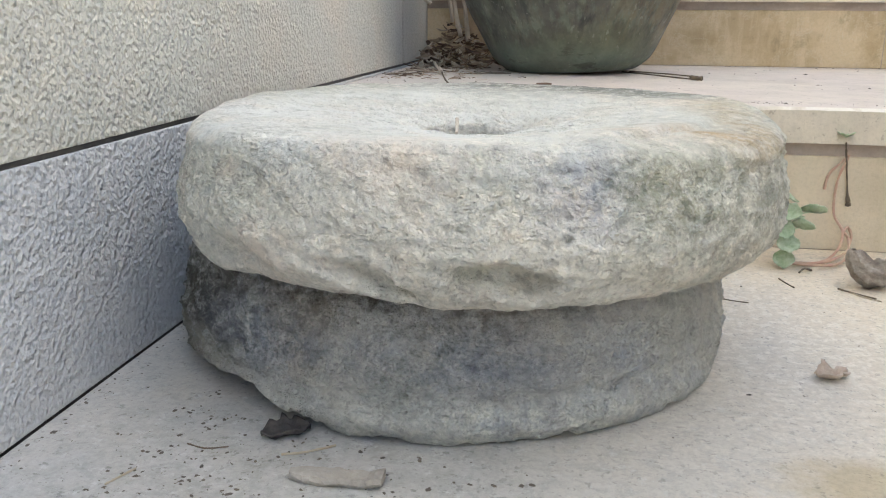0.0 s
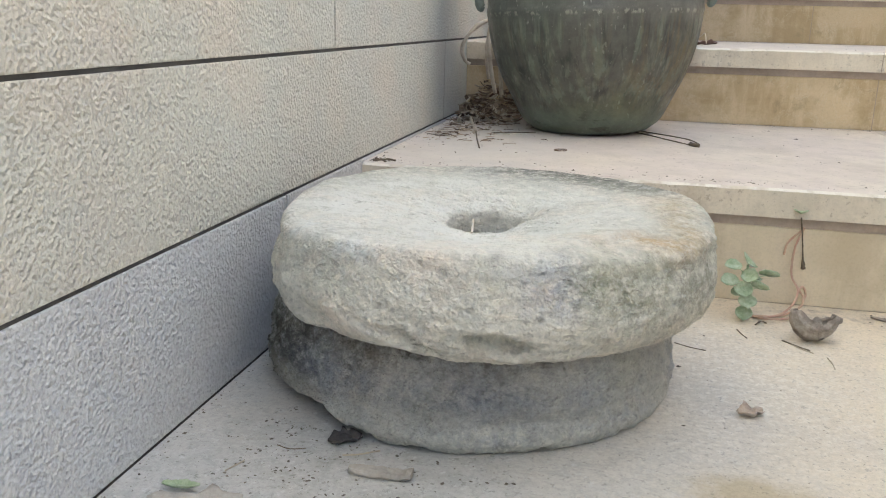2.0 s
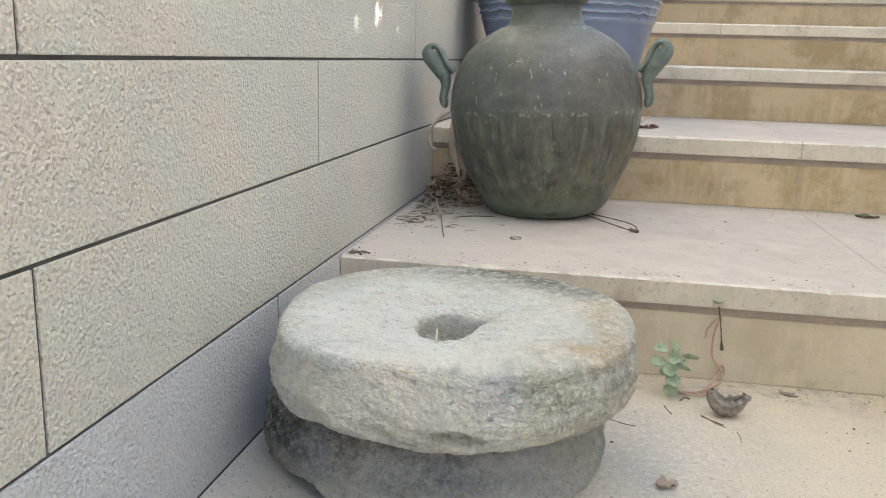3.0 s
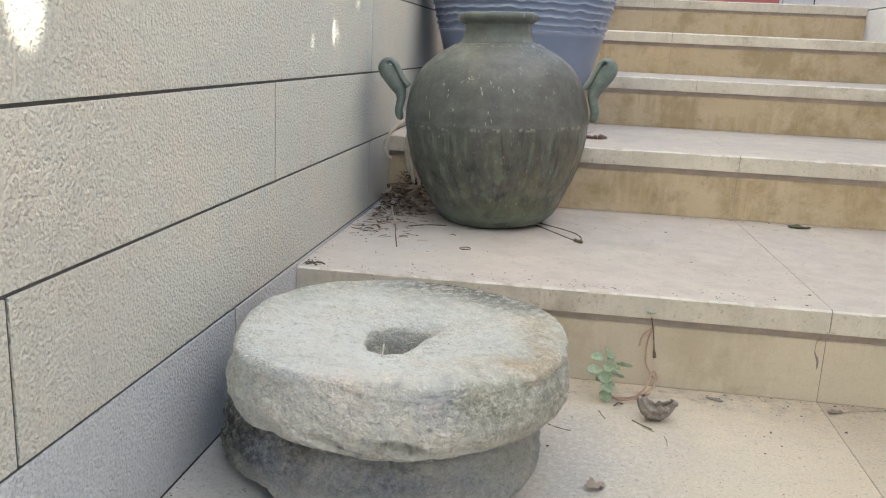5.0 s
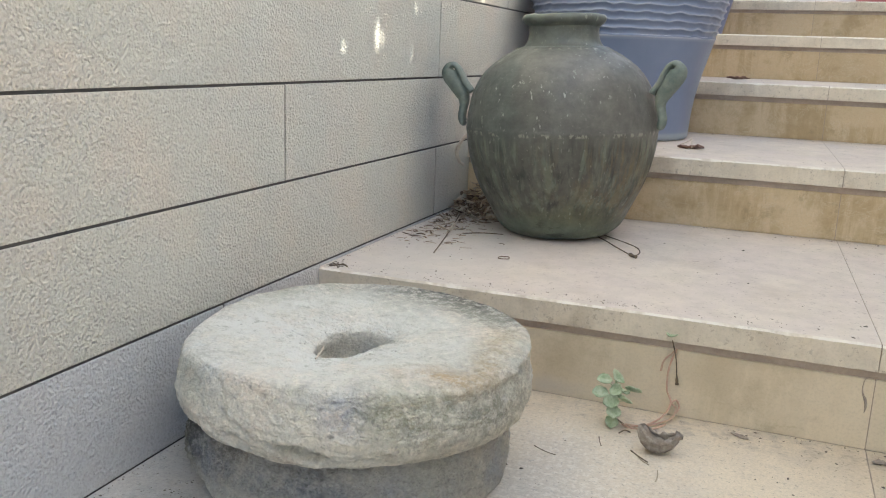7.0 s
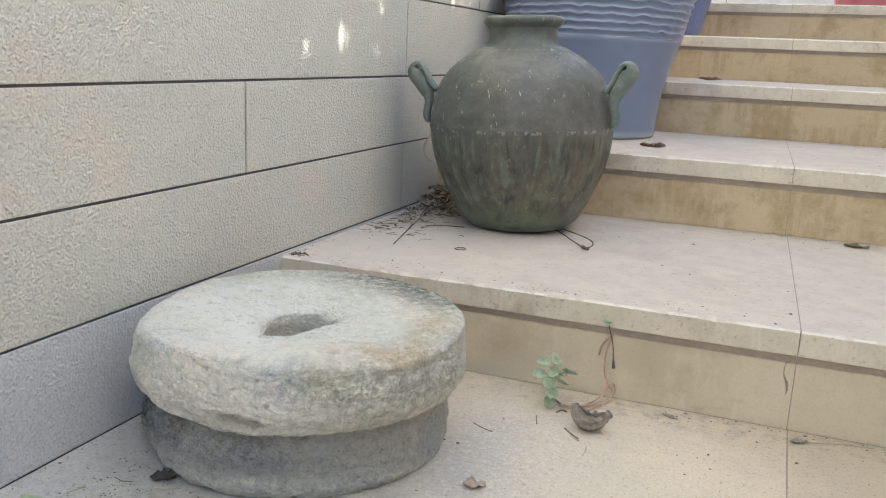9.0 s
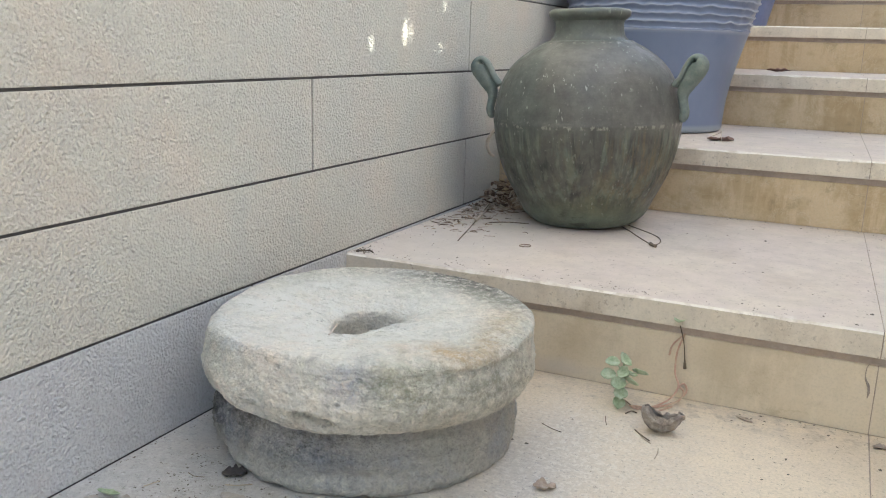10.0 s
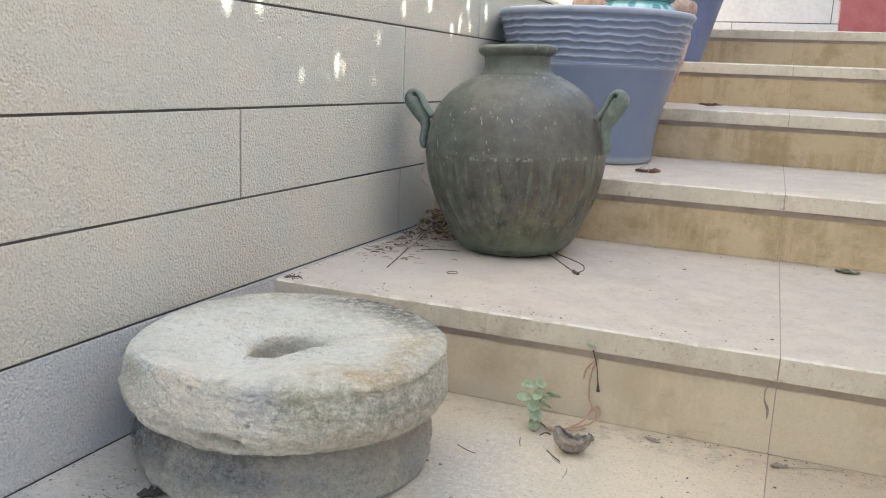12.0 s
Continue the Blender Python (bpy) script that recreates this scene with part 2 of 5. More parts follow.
def granite(name, pale, grey, green, warm, dark_at, dust=None, relief=1.0):
    """Weathered hewn granite: crystal grit, lichen film, blots and dark pits; upward faces painted paler, for dust and
    top light together.
    """
    k = Mat(name, 0.95, spec=0.15)
    k.world_co()
    flat = k.scaled(1, 1, 1.15)
    col = k.mix(k.ramp(k.noise(9, 6, 0.7), [(0.40, 0.0), (0.62, 1.0)]), pale, grey)
    col = k.mix(k.math("MULTIPLY", k.ramp(k.noise(13, 5, 0.7), [(0.50, 0.0), (0.62, 1.0)]), 0.6), col, green)
    col = k.mix(k.math("MULTIPLY", k.ramp(k.noise(10, 5, 0.7, co=flat), [(0.50, 0.0), (0.62, 1.0)]), 0.6), col, warm)
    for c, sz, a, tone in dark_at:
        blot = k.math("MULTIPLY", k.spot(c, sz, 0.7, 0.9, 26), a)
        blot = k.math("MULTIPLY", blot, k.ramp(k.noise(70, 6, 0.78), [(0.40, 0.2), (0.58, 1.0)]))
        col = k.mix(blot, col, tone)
    flakes = k.noise(84, 6, 0.66, co=flat)
    col = k.mix(0.85, col, k.ramp(flakes, [(0.34, 0.80), (0.46, 0.99), (0.62, 1.10)]), "MULTIPLY")
    crystal = k.n("ShaderNodeTexVoronoi", Scale=330.0)
    k.link(k.t_warp(300, 0.0009), crystal.inputs["Vector"])
    tone = k.t.nodes.new("ShaderNodeSeparateColor")
    k.link(crystal.outputs["Color"], tone.inputs[0])
    col = k.mix(1.0, col, k.ramp(tone.outputs[0], [(0.0, 0.88), (0.18, 0.97), (0.7, 1.01), (1.0, 1.10)]), "MULTIPLY")
    pit = k.ramp(k.noise(105, 4, 0.6, co=flat), [(0.61, 0.0), (0.66, 1.0)])
    col = k.mix(k.math("MULTIPLY", pit, 0.28), col, (0.22, 0.205, 0.17))
    height = flakes
    # dust and the brighter light on the top, painted pale where faces look up
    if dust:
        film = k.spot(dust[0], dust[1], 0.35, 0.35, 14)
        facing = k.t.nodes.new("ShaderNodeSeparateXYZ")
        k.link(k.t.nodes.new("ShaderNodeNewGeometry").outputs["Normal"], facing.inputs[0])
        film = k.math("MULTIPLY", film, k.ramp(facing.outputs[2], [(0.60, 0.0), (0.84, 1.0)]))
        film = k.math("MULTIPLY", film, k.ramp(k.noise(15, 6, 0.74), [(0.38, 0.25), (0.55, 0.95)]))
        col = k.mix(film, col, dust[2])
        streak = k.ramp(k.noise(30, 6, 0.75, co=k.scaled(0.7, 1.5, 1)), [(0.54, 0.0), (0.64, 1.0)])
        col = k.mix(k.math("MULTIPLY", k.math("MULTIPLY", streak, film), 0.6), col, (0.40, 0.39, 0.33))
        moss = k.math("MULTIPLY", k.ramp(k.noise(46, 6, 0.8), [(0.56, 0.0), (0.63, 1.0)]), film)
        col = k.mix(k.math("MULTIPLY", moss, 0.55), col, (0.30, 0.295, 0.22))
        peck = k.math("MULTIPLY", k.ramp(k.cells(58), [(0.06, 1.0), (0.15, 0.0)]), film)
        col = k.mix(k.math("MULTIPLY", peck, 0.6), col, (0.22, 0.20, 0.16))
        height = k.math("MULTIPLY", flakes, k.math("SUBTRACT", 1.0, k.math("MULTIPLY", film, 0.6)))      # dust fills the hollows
    k.colour(col)
    k.bump(k.noise(40, 4, 0.55, co=flat), 0.9, 0.0075 * relief)
    k.bump(height, 0.9, 0.0072 * relief)
    k.bump(k.noise(210, 3, 0.6, co=flat), 0.9, 0.0042 * relief)
    k.bump(crystal.outputs["Distance"], 0.35, 0.0012)
    return k.m


def plain(name, a, b, scale=12, rough=0.8, bump=0.2, dist=0.002, metal=0.0, spec=0.4):
    k = Mat(name, rough, metal, spec)
    col = k.mix(k.ramp(k.noise(scale, 5, 0.65), [(0.35, 0.0), (0.68, 1.0)]), a, b)
    col = k.mix(0.5, col, k.ramp(k.noise(scale * 9, 3, 0.7), [(0.3, 0.8), (0.6, 1.05)]), "MULTIPLY")
    k.colour(col)
    k.bump(k.noise(scale * 6, 3, 0.6), bump, dist)
    return k.m


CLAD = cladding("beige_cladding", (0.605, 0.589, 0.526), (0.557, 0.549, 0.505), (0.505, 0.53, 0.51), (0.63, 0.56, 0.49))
CLAD_LOW = cladding("grey_cladding", (0.592, 0.597, 0.606), (0.546, 0.556, 0.577), (0.49, 0.507, 0.541), (0.566, 0.551, 0.546))
CLAD_PALE = plain("pale_slab", (0.74, 0.72, 0.725), (0.68, 0.66, 0.67), 5, 0.6, 0.1, 0.001)
JOINT = plain("dark_joint", (0.075, 0.072, 0.07), (0.11, 0.104, 0.098), 20)
JOINT_FILL = plain("brown_joint", (0.40, 0.33, 0.265), (0.28, 0.225, 0.18), 30)
MORTAR = plain("step_mortar", (0.47, 0.385, 0.32), (0.36, 0.29, 0.24), 14)
TREAD = sandstone("dusty_sky_tinted_sandstone", (0.69, 0.61, 0.495), (0.645, 0.565, 0.45), (0.47, 0.385, 0.285), (0.51, 0.70), film=(0.585, 0.50, 0.437))
RISER = sandstone("yellow_sandstone", (0.67, 0.57, 0.425), (0.63, 0.53, 0.385), (0.47, 0.385, 0.265), (0.54, 0.70), drips=True, heavy=0.55, blots=[
    ((0.157, 1.164, 0.068), (0.05, 0.05, 0.032), 0.42, (0.40, 0.32, 0.21)), ((0.409, 1.164, 0.088), (0.035, 0.05, 0.03), 0.4, (0.42, 0.34, 0.23)), ((0.488, 1.164, 0.125), (0.05, 0.05, 0.012), 0.4, (0.42, 0.34, 0.25)), ((0.128, 1.164, 0.016), (0.06, 0.05, 0.014), 0.5, (0.50, 0.46, 0.42))])
RISER_UP = sandstone("stained_sandstone", (0.60, 0.475, 0.315), (0.545, 0.42, 0.262), (0.40, 0.295, 0.165), (0.50, 0.64), drips=True, heavy=1.05)
FLOOR = sandstone("floor_sandstone", (0.695, 0.588, 0.445), (0.655, 0.553, 0.42), (0.54, 0.46, 0.37), (0.5, 0.75), dust=True)
EARTH = plain("packed_earth", (0.20, 0.17, 0.13), (0.28, 0.24, 0.19), 3)
GRANITE = granite("pale_granite", (0.79, 0.74, 0.64), (0.70, 0.675, 0.605), (0.62, 0.61, 0.51), (0.79, 0.68, 0.57), [
    ((-0.225, 0.60, 0.209), (0.035, 0.03, 0.012), 0.9, (0.80, 0.81, 0.80)),
    ((-0.165, 0.55, 0.210), (0.05, 0.03, 0.009), 0.9, (0.80, 0.81, 0.79)),
    ((0.02, 0.530, 0.203), (0.04, 0.04, 0.010), 0.45, (0.50, 0.525, 0.575)),
    ((-0.05, 0.505, 0.150), (0.10, 0.05, 0.022), 0.5, (0.80, 0.74, 0.63)),
    ((0.038, 0.535, 0.188), (0.024, 0.05, 0.024), 0.75, (0.36, 0.38, 0.47)),
    ((-0.25, 0.62, 0.19), (0.08, 0.08, 0.035), 0.55, (0.50, 0.52, 0.45)),
    ((0.15, 0.62, 0.175), (0.06, 0.10, 0.04), 0.5, (0.28, 0.285, 0.22)),
    ((0.085, 0.56, 0.195), (0.04, 0.05, 0.025), 0.6, (0.33, 0.33, 0.22)),
    ((-0.022, 0.520, 0.214), (0.006, 0.03, 0.004), 0.7, (0.16, 0.15, 0.15)),
    ((-0.067, 0.510, 0.201), (0.0035, 0.03, 0.004), 0.7, (0.13, 0.125, 0.11)),
    ((0.022, 0.528, 0.163), (0.004, 0.03, 0.003), 0.7, (0.16, 0.15, 0.13)),
    ((0.12, 0.58, 0.165), (0.05, 0.08, 0.05), 0.5, (0.30, 0.30, 0.22)),
    ((0.175, 0.72, 0.16), (0.05, 0.09, 0.06), 0.6, (0.28, 0.275, 0.215)),
    ((-0.16, 0.55, 0.19), (0.05, 0.05, 0.02), 0.4, (0.34, 0.35, 0.33)),
    ((-0.02, 0.51, 0.125), (0.04, 0.03, 0.010), 0.5, (0.42, 0.33, 0.25)),
    ((0.110, 0.650, 0.213), (0.060, 0.022, 0.016), 1.0, (0.56, 0.39, 0.21)),
    ((0.138, 0.80, 0.209), (0.03, 0.06, 0.016), 0.9, (0.54, 0.41, 0.23)),
    ((0.150, 0.705, 0.209), (0.025, 0.035, 0.014), 0.8, (0.54, 0.40, 0.23)),
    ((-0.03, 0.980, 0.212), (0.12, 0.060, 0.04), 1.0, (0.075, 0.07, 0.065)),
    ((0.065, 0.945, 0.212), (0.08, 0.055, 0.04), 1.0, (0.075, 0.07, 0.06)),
    ((0.125, 0.895, 0.208), (0.035, 0.040, 0.03), 0.9, (0.16, 0.15, 0.12)),
    ((-0.24, 0.855, 0.20), (0.07, 0.10, 0.03), 0.85, (0.38, 0.38, 0.27)),
    ((-0.10, 0.90, 0.213), (0.16, 0.07, 0.02), 0.6, (0.42, 0.43, 0.36)),
    ((0.09, 0.78, 0.213), (0.09, 0.12, 0.02), 0.5, (0.48, 0.48, 0.41)),
    ((0.00, 0.70, 0.213), (0.08, 0.05, 0.02), 0.4, (0.52, 0.52, 0.46)),
    ((0.12, 0.57, 0.20), (0.09, 0.05, 0.03), 0.35, (0.42, 0.43, 0.32)),
    # shade in the hollow of the eye, darkened in the colour
    ((-0.07, 0.745, 0.17), (0.05, 0.05, 0.025), 0.3, (0.34, 0.335, 0.28)),
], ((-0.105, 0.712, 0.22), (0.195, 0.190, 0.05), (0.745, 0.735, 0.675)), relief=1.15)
GRANITE_LOW = granite("dark_granite", (0.655, 0.625, 0.555), (0.46, 0.47, 0.49), (0.54, 0.53, 0.455), (0.57, 0.51, 0.43), [
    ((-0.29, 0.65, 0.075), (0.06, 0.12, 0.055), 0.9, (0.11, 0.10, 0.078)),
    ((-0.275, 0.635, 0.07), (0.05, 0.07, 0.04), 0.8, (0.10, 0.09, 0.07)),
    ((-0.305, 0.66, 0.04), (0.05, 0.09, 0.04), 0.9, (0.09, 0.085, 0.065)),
    ((-0.20, 0.59, 0.062), (0.07, 0.06, 0.026), 0.8, (0.19, 0.20, 0.235)),
    ((-0.03, 0.56, 0.05), (0.10, 0.05, 0.026), 0.85, (0.20, 0.215, 0.25)),
    # brown stain and contact shade under the upper stone, both painted as this band
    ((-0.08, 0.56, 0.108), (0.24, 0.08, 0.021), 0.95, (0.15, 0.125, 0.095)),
    ((0.09, 0.62, 0.075), (0.07, 0.08, 0.03), 0.55, (0.56, 0.545, 0.50)),
    ((0.0, 0.56, 0.014), (0.20, 0.10, 0.026), 1.0, (0.74, 0.72, 0.64)),
    ((-0.27, 0.64, 0.035), (0.05, 0.06, 0.012), 0.6, (0.55, 0.52, 0.42)),
    ((0.12, 0.66, 0.035), (0.05, 0.09, 0.030), 0.8, (0.60, 0.58, 0.51)),
], relief=1.9)


def jar_glaze():
    """Dull bronze patina: brown-grey shoulder, teal neck and one teal flank, long verdigris runs on the belly, pale green foot."""
    k = Mat("green_patina", 0.5, 0.0, 0.45)
    sep = k.t.nodes.new("ShaderNodeSeparateXYZ")
    k.link(k.co, sep.inputs[0])
    x, z = sep.outputs[0], sep.outputs[2]
    col = k.mix(k.ramp(k.noise(8, 5, 0.7), [(0.42, 0.0), (0.58, 1.0)]), (0.108, 0.104, 0.091), (0.140, 0.134, 0.117))
    flank = k.math("MULTIPLY", k.ramp(k.math("ADD", x, k.math("MULTIPLY", k.noise(9, 4, 0.6), 0.16)), [(0.0, 1.0), (0.03, 0.25), (0.10, 0.0)]), 0.35)
    col = k.mix(flank, col, (0.088, 0.118, 0.104))
    col = k.mix(k.math("MULTIPLY", k.ramp(z, [(0.425, 0.0), (0.455, 1.0)]), 0.5), col, (0.095, 0.118, 0.102))
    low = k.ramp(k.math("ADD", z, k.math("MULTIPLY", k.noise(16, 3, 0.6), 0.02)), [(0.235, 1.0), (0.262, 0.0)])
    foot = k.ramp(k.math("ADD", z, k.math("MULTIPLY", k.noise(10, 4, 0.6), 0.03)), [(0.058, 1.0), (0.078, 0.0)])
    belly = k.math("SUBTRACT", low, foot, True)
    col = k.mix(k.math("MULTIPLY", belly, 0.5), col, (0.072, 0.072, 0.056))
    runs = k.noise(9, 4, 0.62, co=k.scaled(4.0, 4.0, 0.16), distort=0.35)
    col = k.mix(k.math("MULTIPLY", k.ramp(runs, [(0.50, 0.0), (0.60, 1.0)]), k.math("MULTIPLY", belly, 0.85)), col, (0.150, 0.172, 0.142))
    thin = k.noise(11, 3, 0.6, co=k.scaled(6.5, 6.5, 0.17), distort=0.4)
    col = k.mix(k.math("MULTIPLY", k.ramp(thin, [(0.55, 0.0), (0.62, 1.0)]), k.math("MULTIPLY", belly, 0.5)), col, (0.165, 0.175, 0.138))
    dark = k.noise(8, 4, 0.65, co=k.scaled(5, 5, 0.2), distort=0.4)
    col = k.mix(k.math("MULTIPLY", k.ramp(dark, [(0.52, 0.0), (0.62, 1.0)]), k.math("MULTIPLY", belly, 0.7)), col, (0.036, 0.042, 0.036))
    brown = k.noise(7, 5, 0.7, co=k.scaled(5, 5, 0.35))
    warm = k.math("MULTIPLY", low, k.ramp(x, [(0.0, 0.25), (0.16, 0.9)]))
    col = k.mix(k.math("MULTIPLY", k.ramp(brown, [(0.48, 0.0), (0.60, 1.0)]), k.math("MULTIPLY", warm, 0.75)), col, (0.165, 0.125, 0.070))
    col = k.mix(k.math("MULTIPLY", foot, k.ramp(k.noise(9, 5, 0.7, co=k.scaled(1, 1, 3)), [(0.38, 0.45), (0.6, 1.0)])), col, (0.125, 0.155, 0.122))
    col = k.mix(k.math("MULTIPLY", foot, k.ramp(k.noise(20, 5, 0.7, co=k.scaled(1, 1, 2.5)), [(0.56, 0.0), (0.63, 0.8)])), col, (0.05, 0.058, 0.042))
    moss = k.math("MULTIPLY", k.spot((0.06, -0.15, 0.055), (0.11, 0.10, 0.030), 0.6, 1.0, 18), 0.5)
    col = k.mix(moss, col, (0.150, 0.155, 0.088))
    blotch = k.noise(26, 5, 0.72)
    col = k.mix(0.9, col, k.ramp(blotch, [(0.36, 0.78), (0.5, 1.0), (0.64, 1.22)]), "MULTIPLY")
    for lo, hi, amount in ((0.2505, 0.2535, 0.85), (0.2590, 0.2610, 0.4), (0.441, 0.443, 0.5)):      # worn dashes along the seams
        line = k.math("SUBTRACT", k.ramp(z, [(lo - 0.001, 0.0), (lo, 1.0)]), k.ramp(z, [(hi, 0.0), (hi + 0.001, 1.0)]))
        dash = k.ramp(k.noise(62 + 900 * (hi - lo), 3, 0.6, co=k.scaled(1, 1, 0.5)), [(0.53, 0.0), (0.58, 1.0)])
        col = k.mix(k.math("MULTIPLY", k.math("MULTIPLY", line, dash), amount, True), col, (0.40, 0.39, 0.32))
    where = k.ramp(k.noise(6, 3, 0.6), [(0.46, 0.0), (0.56, 1.0)])
    slant = k.t.nodes.new("ShaderNodeMapping")
    slant.inputs["Rotation"].default_value = (0.0, 0.55, 0.0)
    slant.inputs["Scale"].default_value = (1.5, 1.5, 0.55)
    k.link(k.co, slant.inputs["Vector"])
    strokes = k.ramp(k.noise(72, 2, 0.5, co=slant.outputs[0]), [(0.665, 0.0), (0.70, 1.0)])
    col = k.mix(k.math("MULTIPLY", k.math("MULTIPLY", strokes, where), k.math("SUBTRACT", 0.75, k.math("MULTIPLY", low, 0.5))), col, (0.40, 0.42, 0.36))
    flecks = k.ramp(k.noise(115, 3, 0.6), [(0.67, 0.0), (0.69, 1.0)])
    col = k.mix(k.math("MULTIPLY", flecks, 0.35), col, (0.32, 0.33, 0.27))
    worn = k.t.nodes.new("ShaderNodeNewGeometry").outputs["Pointiness"]
    col = k.mix(k.ramp(worn, [(0.52, 0.0), (0.58, 0.5)]), col, (0.20, 0.24, 0.20))
    k.colour(col)
    k.set("Roughness", k.ramp(k.noise(20, 4, 0.7), [(0.4, 0.33), (0.6, 0.56)]))
    k.bump(k.noise(110, 4, 0.7), 0.25, 0.0015)
    k.bump(runs, 0.25, 0.003)
    k.bump(k.noise(30, 3, 0.6, co=k.scaled(0.1, 0.1, 3)), 0.2, 0.0025)
    return k.m


def blue_glaze():
    k = Mat("blue_glaze", 0.32, 0.0, 0.5)
    col = k.mix(k.ramp(k.noise(5, 5, 0.6, co=k.scaled(1, 1, 0.5)), [(0.35, 0.0), (0.65, 1.0)]), (0.150, 0.185, 0.285), (0.19, 0.228, 0.33))
    col = k.mix(k.ramp(k.noise(40, 4, 0.75), [(0.58, 0.0), (0.72, 0.35)]), col, (0.22, 0.26, 0.36))
    worn = k.n("ShaderNodeNewGeometry").outputs["Pointiness"]
    col = k.mix(k.ramp(worn, [(0.515, 0.0), (0.56, 0.8)]), col, (0.46, 0.50, 0.60))
    sep = k.t.nodes.new("ShaderNodeSeparateXYZ")
    k.link(k.co, sep.inputs[0])
    col = k.mix(k.math("MULTIPLY", k.ramp(sep.outputs[2], [(0.020, 1.0), (0.028, 0.0)]), 0.7), col, (0.33, 0.37, 0.40))
    scratch = k.ramp(k.noise(4, 5, 0.7, co=k.scaled(9, 9, 0.6)), [(0.66, 0.0), (0.72, 0.5)])
    col = k.mix(scratch, col, (0.07, 0.09, 0.15))
    k.colour(col)
    k.bump(k.noise(60, 3, 0.6), 0.15, 0.001)
    return k.m


JAR = jar_glaze()
LUG = plain("green_lug_patina", (0.125, 0.158, 0.138), (0.235, 0.255, 0.22), 24, 0.6, 0.4, 0.002)
BLUE = blue_glaze()
BLUE_FAR = plain("far_blue_glaze", (0.12, 0.155, 0.30), (0.16, 0.195, 0.34), 8, 0.35, 0.1)
TERRACOTTA = plain("weathered_terracotta", (0.40, 0.23, 0.17), (0.70, 0.56, 0.49), 26, 0.9, 0.6, 0.006)
TEAL = plain("teal_glaze", (0.06, 0.24, 0.27), (0.16, 0.38, 0.40), 24, 0.25, 0.1)


def turquoise_glaze():
    k = Mat("turquoise_glaze", 0.25, 0.0, 0.5)
    spots = k.ramp(k.cells(24), [(0.30, 1.0), (0.42, 0.0)])
    col = k.mix(k.ramp(k.noise(14, 4, 0.6), [(0.4, 0.0), (0.6, 1.0)]), (0.24, 0.50, 0.53), (0.46, 0.68, 0.69))
    k.colour(k.mix(k.math("MULTIPLY", spots, 0.75), col, (0.02, 0.17, 0.22)))
    return k.m


TURQUOISE = turquoise_glaze()
RED = plain("red_plastic", (0.46, 0.13, 0.14), (0.52, 0.18, 0.18), 9, 0.45, 0.05)
DRY = plain("dry_leaf", (0.24, 0.19, 0.155), (0.47, 0.40, 0.33), 70, 0.85, 0.6, 0.002)

CURLED = plain("curled_leaf_brown", (0.28, 0.23, 0.19), (0.52, 0.45, 0.375), 90, 0.85, 0.8, 0.003)


def litter_tones():
    """Dry leaves and shavings, each piece with a tone of its own."""
    k = Mat("brown_litter", 0.85)
    each = k.t.nodes.new("ShaderNodeNewGeometry").outputs["Random Per Island"]
    col = k.ramp(each, [(0.0, (0.09, 0.06, 0.04)), (0.3, (0.19, 0.125, 0.085)), (0.6, (0.36, 0.27, 0.19)), (1.0, (0.60, 0.53, 0.43))])
    k.colour(k.mix(0.6, col, k.ramp(k.noise(160, 3, 0.7), [(0.35, 0.75), (0.65, 1.15)]), "MULTIPLY"))
    k.bump(k.noise(260, 3, 0.6), 0.5, 0.002)
    return k.m


LITTER = litter_tones()
TAN_LEAF = plain("tan_leaf", (0.40, 0.31, 0.235), (0.56, 0.46, 0.375), 60, 0.85, 0.5, 0.002)
RUSSET = plain("russet_leaf", (0.16, 0.085, 0.065), (0.30, 0.19, 0.15), 40, 0.85, 0.5, 0.002)
DRY_DARK = plain("dark_leaf", (0.05, 0.045, 0.045), (0.11, 0.095, 0.085), 40, 0.8, 0.5, 0.002)
STRAW = plain("straw", (0.50, 0.43, 0.32), (0.36, 0.30, 0.22), 40, 0.85, 0.4)
TWIG = plain("twig_bark", (0.11, 0.08, 0.055), (0.19, 0.145, 0.10), 50, 0.9, 0.5)
ROOT = plain("pale_root", (0.66, 0.58, 0.48), (0.48, 0.40, 0.31), 40, 0.8, 0.3)
RUNNER = plain("pink_runner", (0.50, 0.29, 0.22), (0.56, 0.42, 0.30), 50, 0.7, 0.2)
LEAF = plain("green_leaf", (0.26, 0.34, 0.19), (0.52, 0.57, 0.41), 60, 0.55, 0.3)
LEAF_OLD = plain("olive_leaf", (0.13, 0.14, 0.06), (0.20, 0.18, 0.10), 45, 0.7, 0.3)
BARK = plain("bark_chip", (0.46, 0.42, 0.365), (0.29, 0.26, 0.22), 30, 0.85, 0.7, 0.003)
GRIT = plain("dark_grit", (0.10, 0.085, 0.07), (0.20, 0.165, 0.13), 60, 0.9, 0.3)
PLASTER = plain("screen_plaster", (0.70, 0.68, 0.64), (0.64, 0.61, 0.57), 3, 0.9, 0.2)


# ---------------------------------------------------------------- mesh helpers
def part(name, bm, material, parent=None, label="", smooth=False):
    me = bpy.data.meshes.new(name)
    bm.normal_update()
    bm.to_mesh(me)
    bm.free()
    me.materials.append(material)
    if smooth:
        me.polygons.foreach_set("use_smooth", [True] * len(me.polygons))
    ob = new(name, me)
    if parent is not None:
        ob.parent = parent
    if label:
        tagged(ob, label)
    return ob


def thing(name, x, y, z, label, category, group="", kind="", turn=0):
    ob = new(name)
    ob.empty_display_size = 0.05
    ob.matrix_world = pose(x, y, z, 0, 0, turn)
    return tagged(ob, label, category, group, kind)


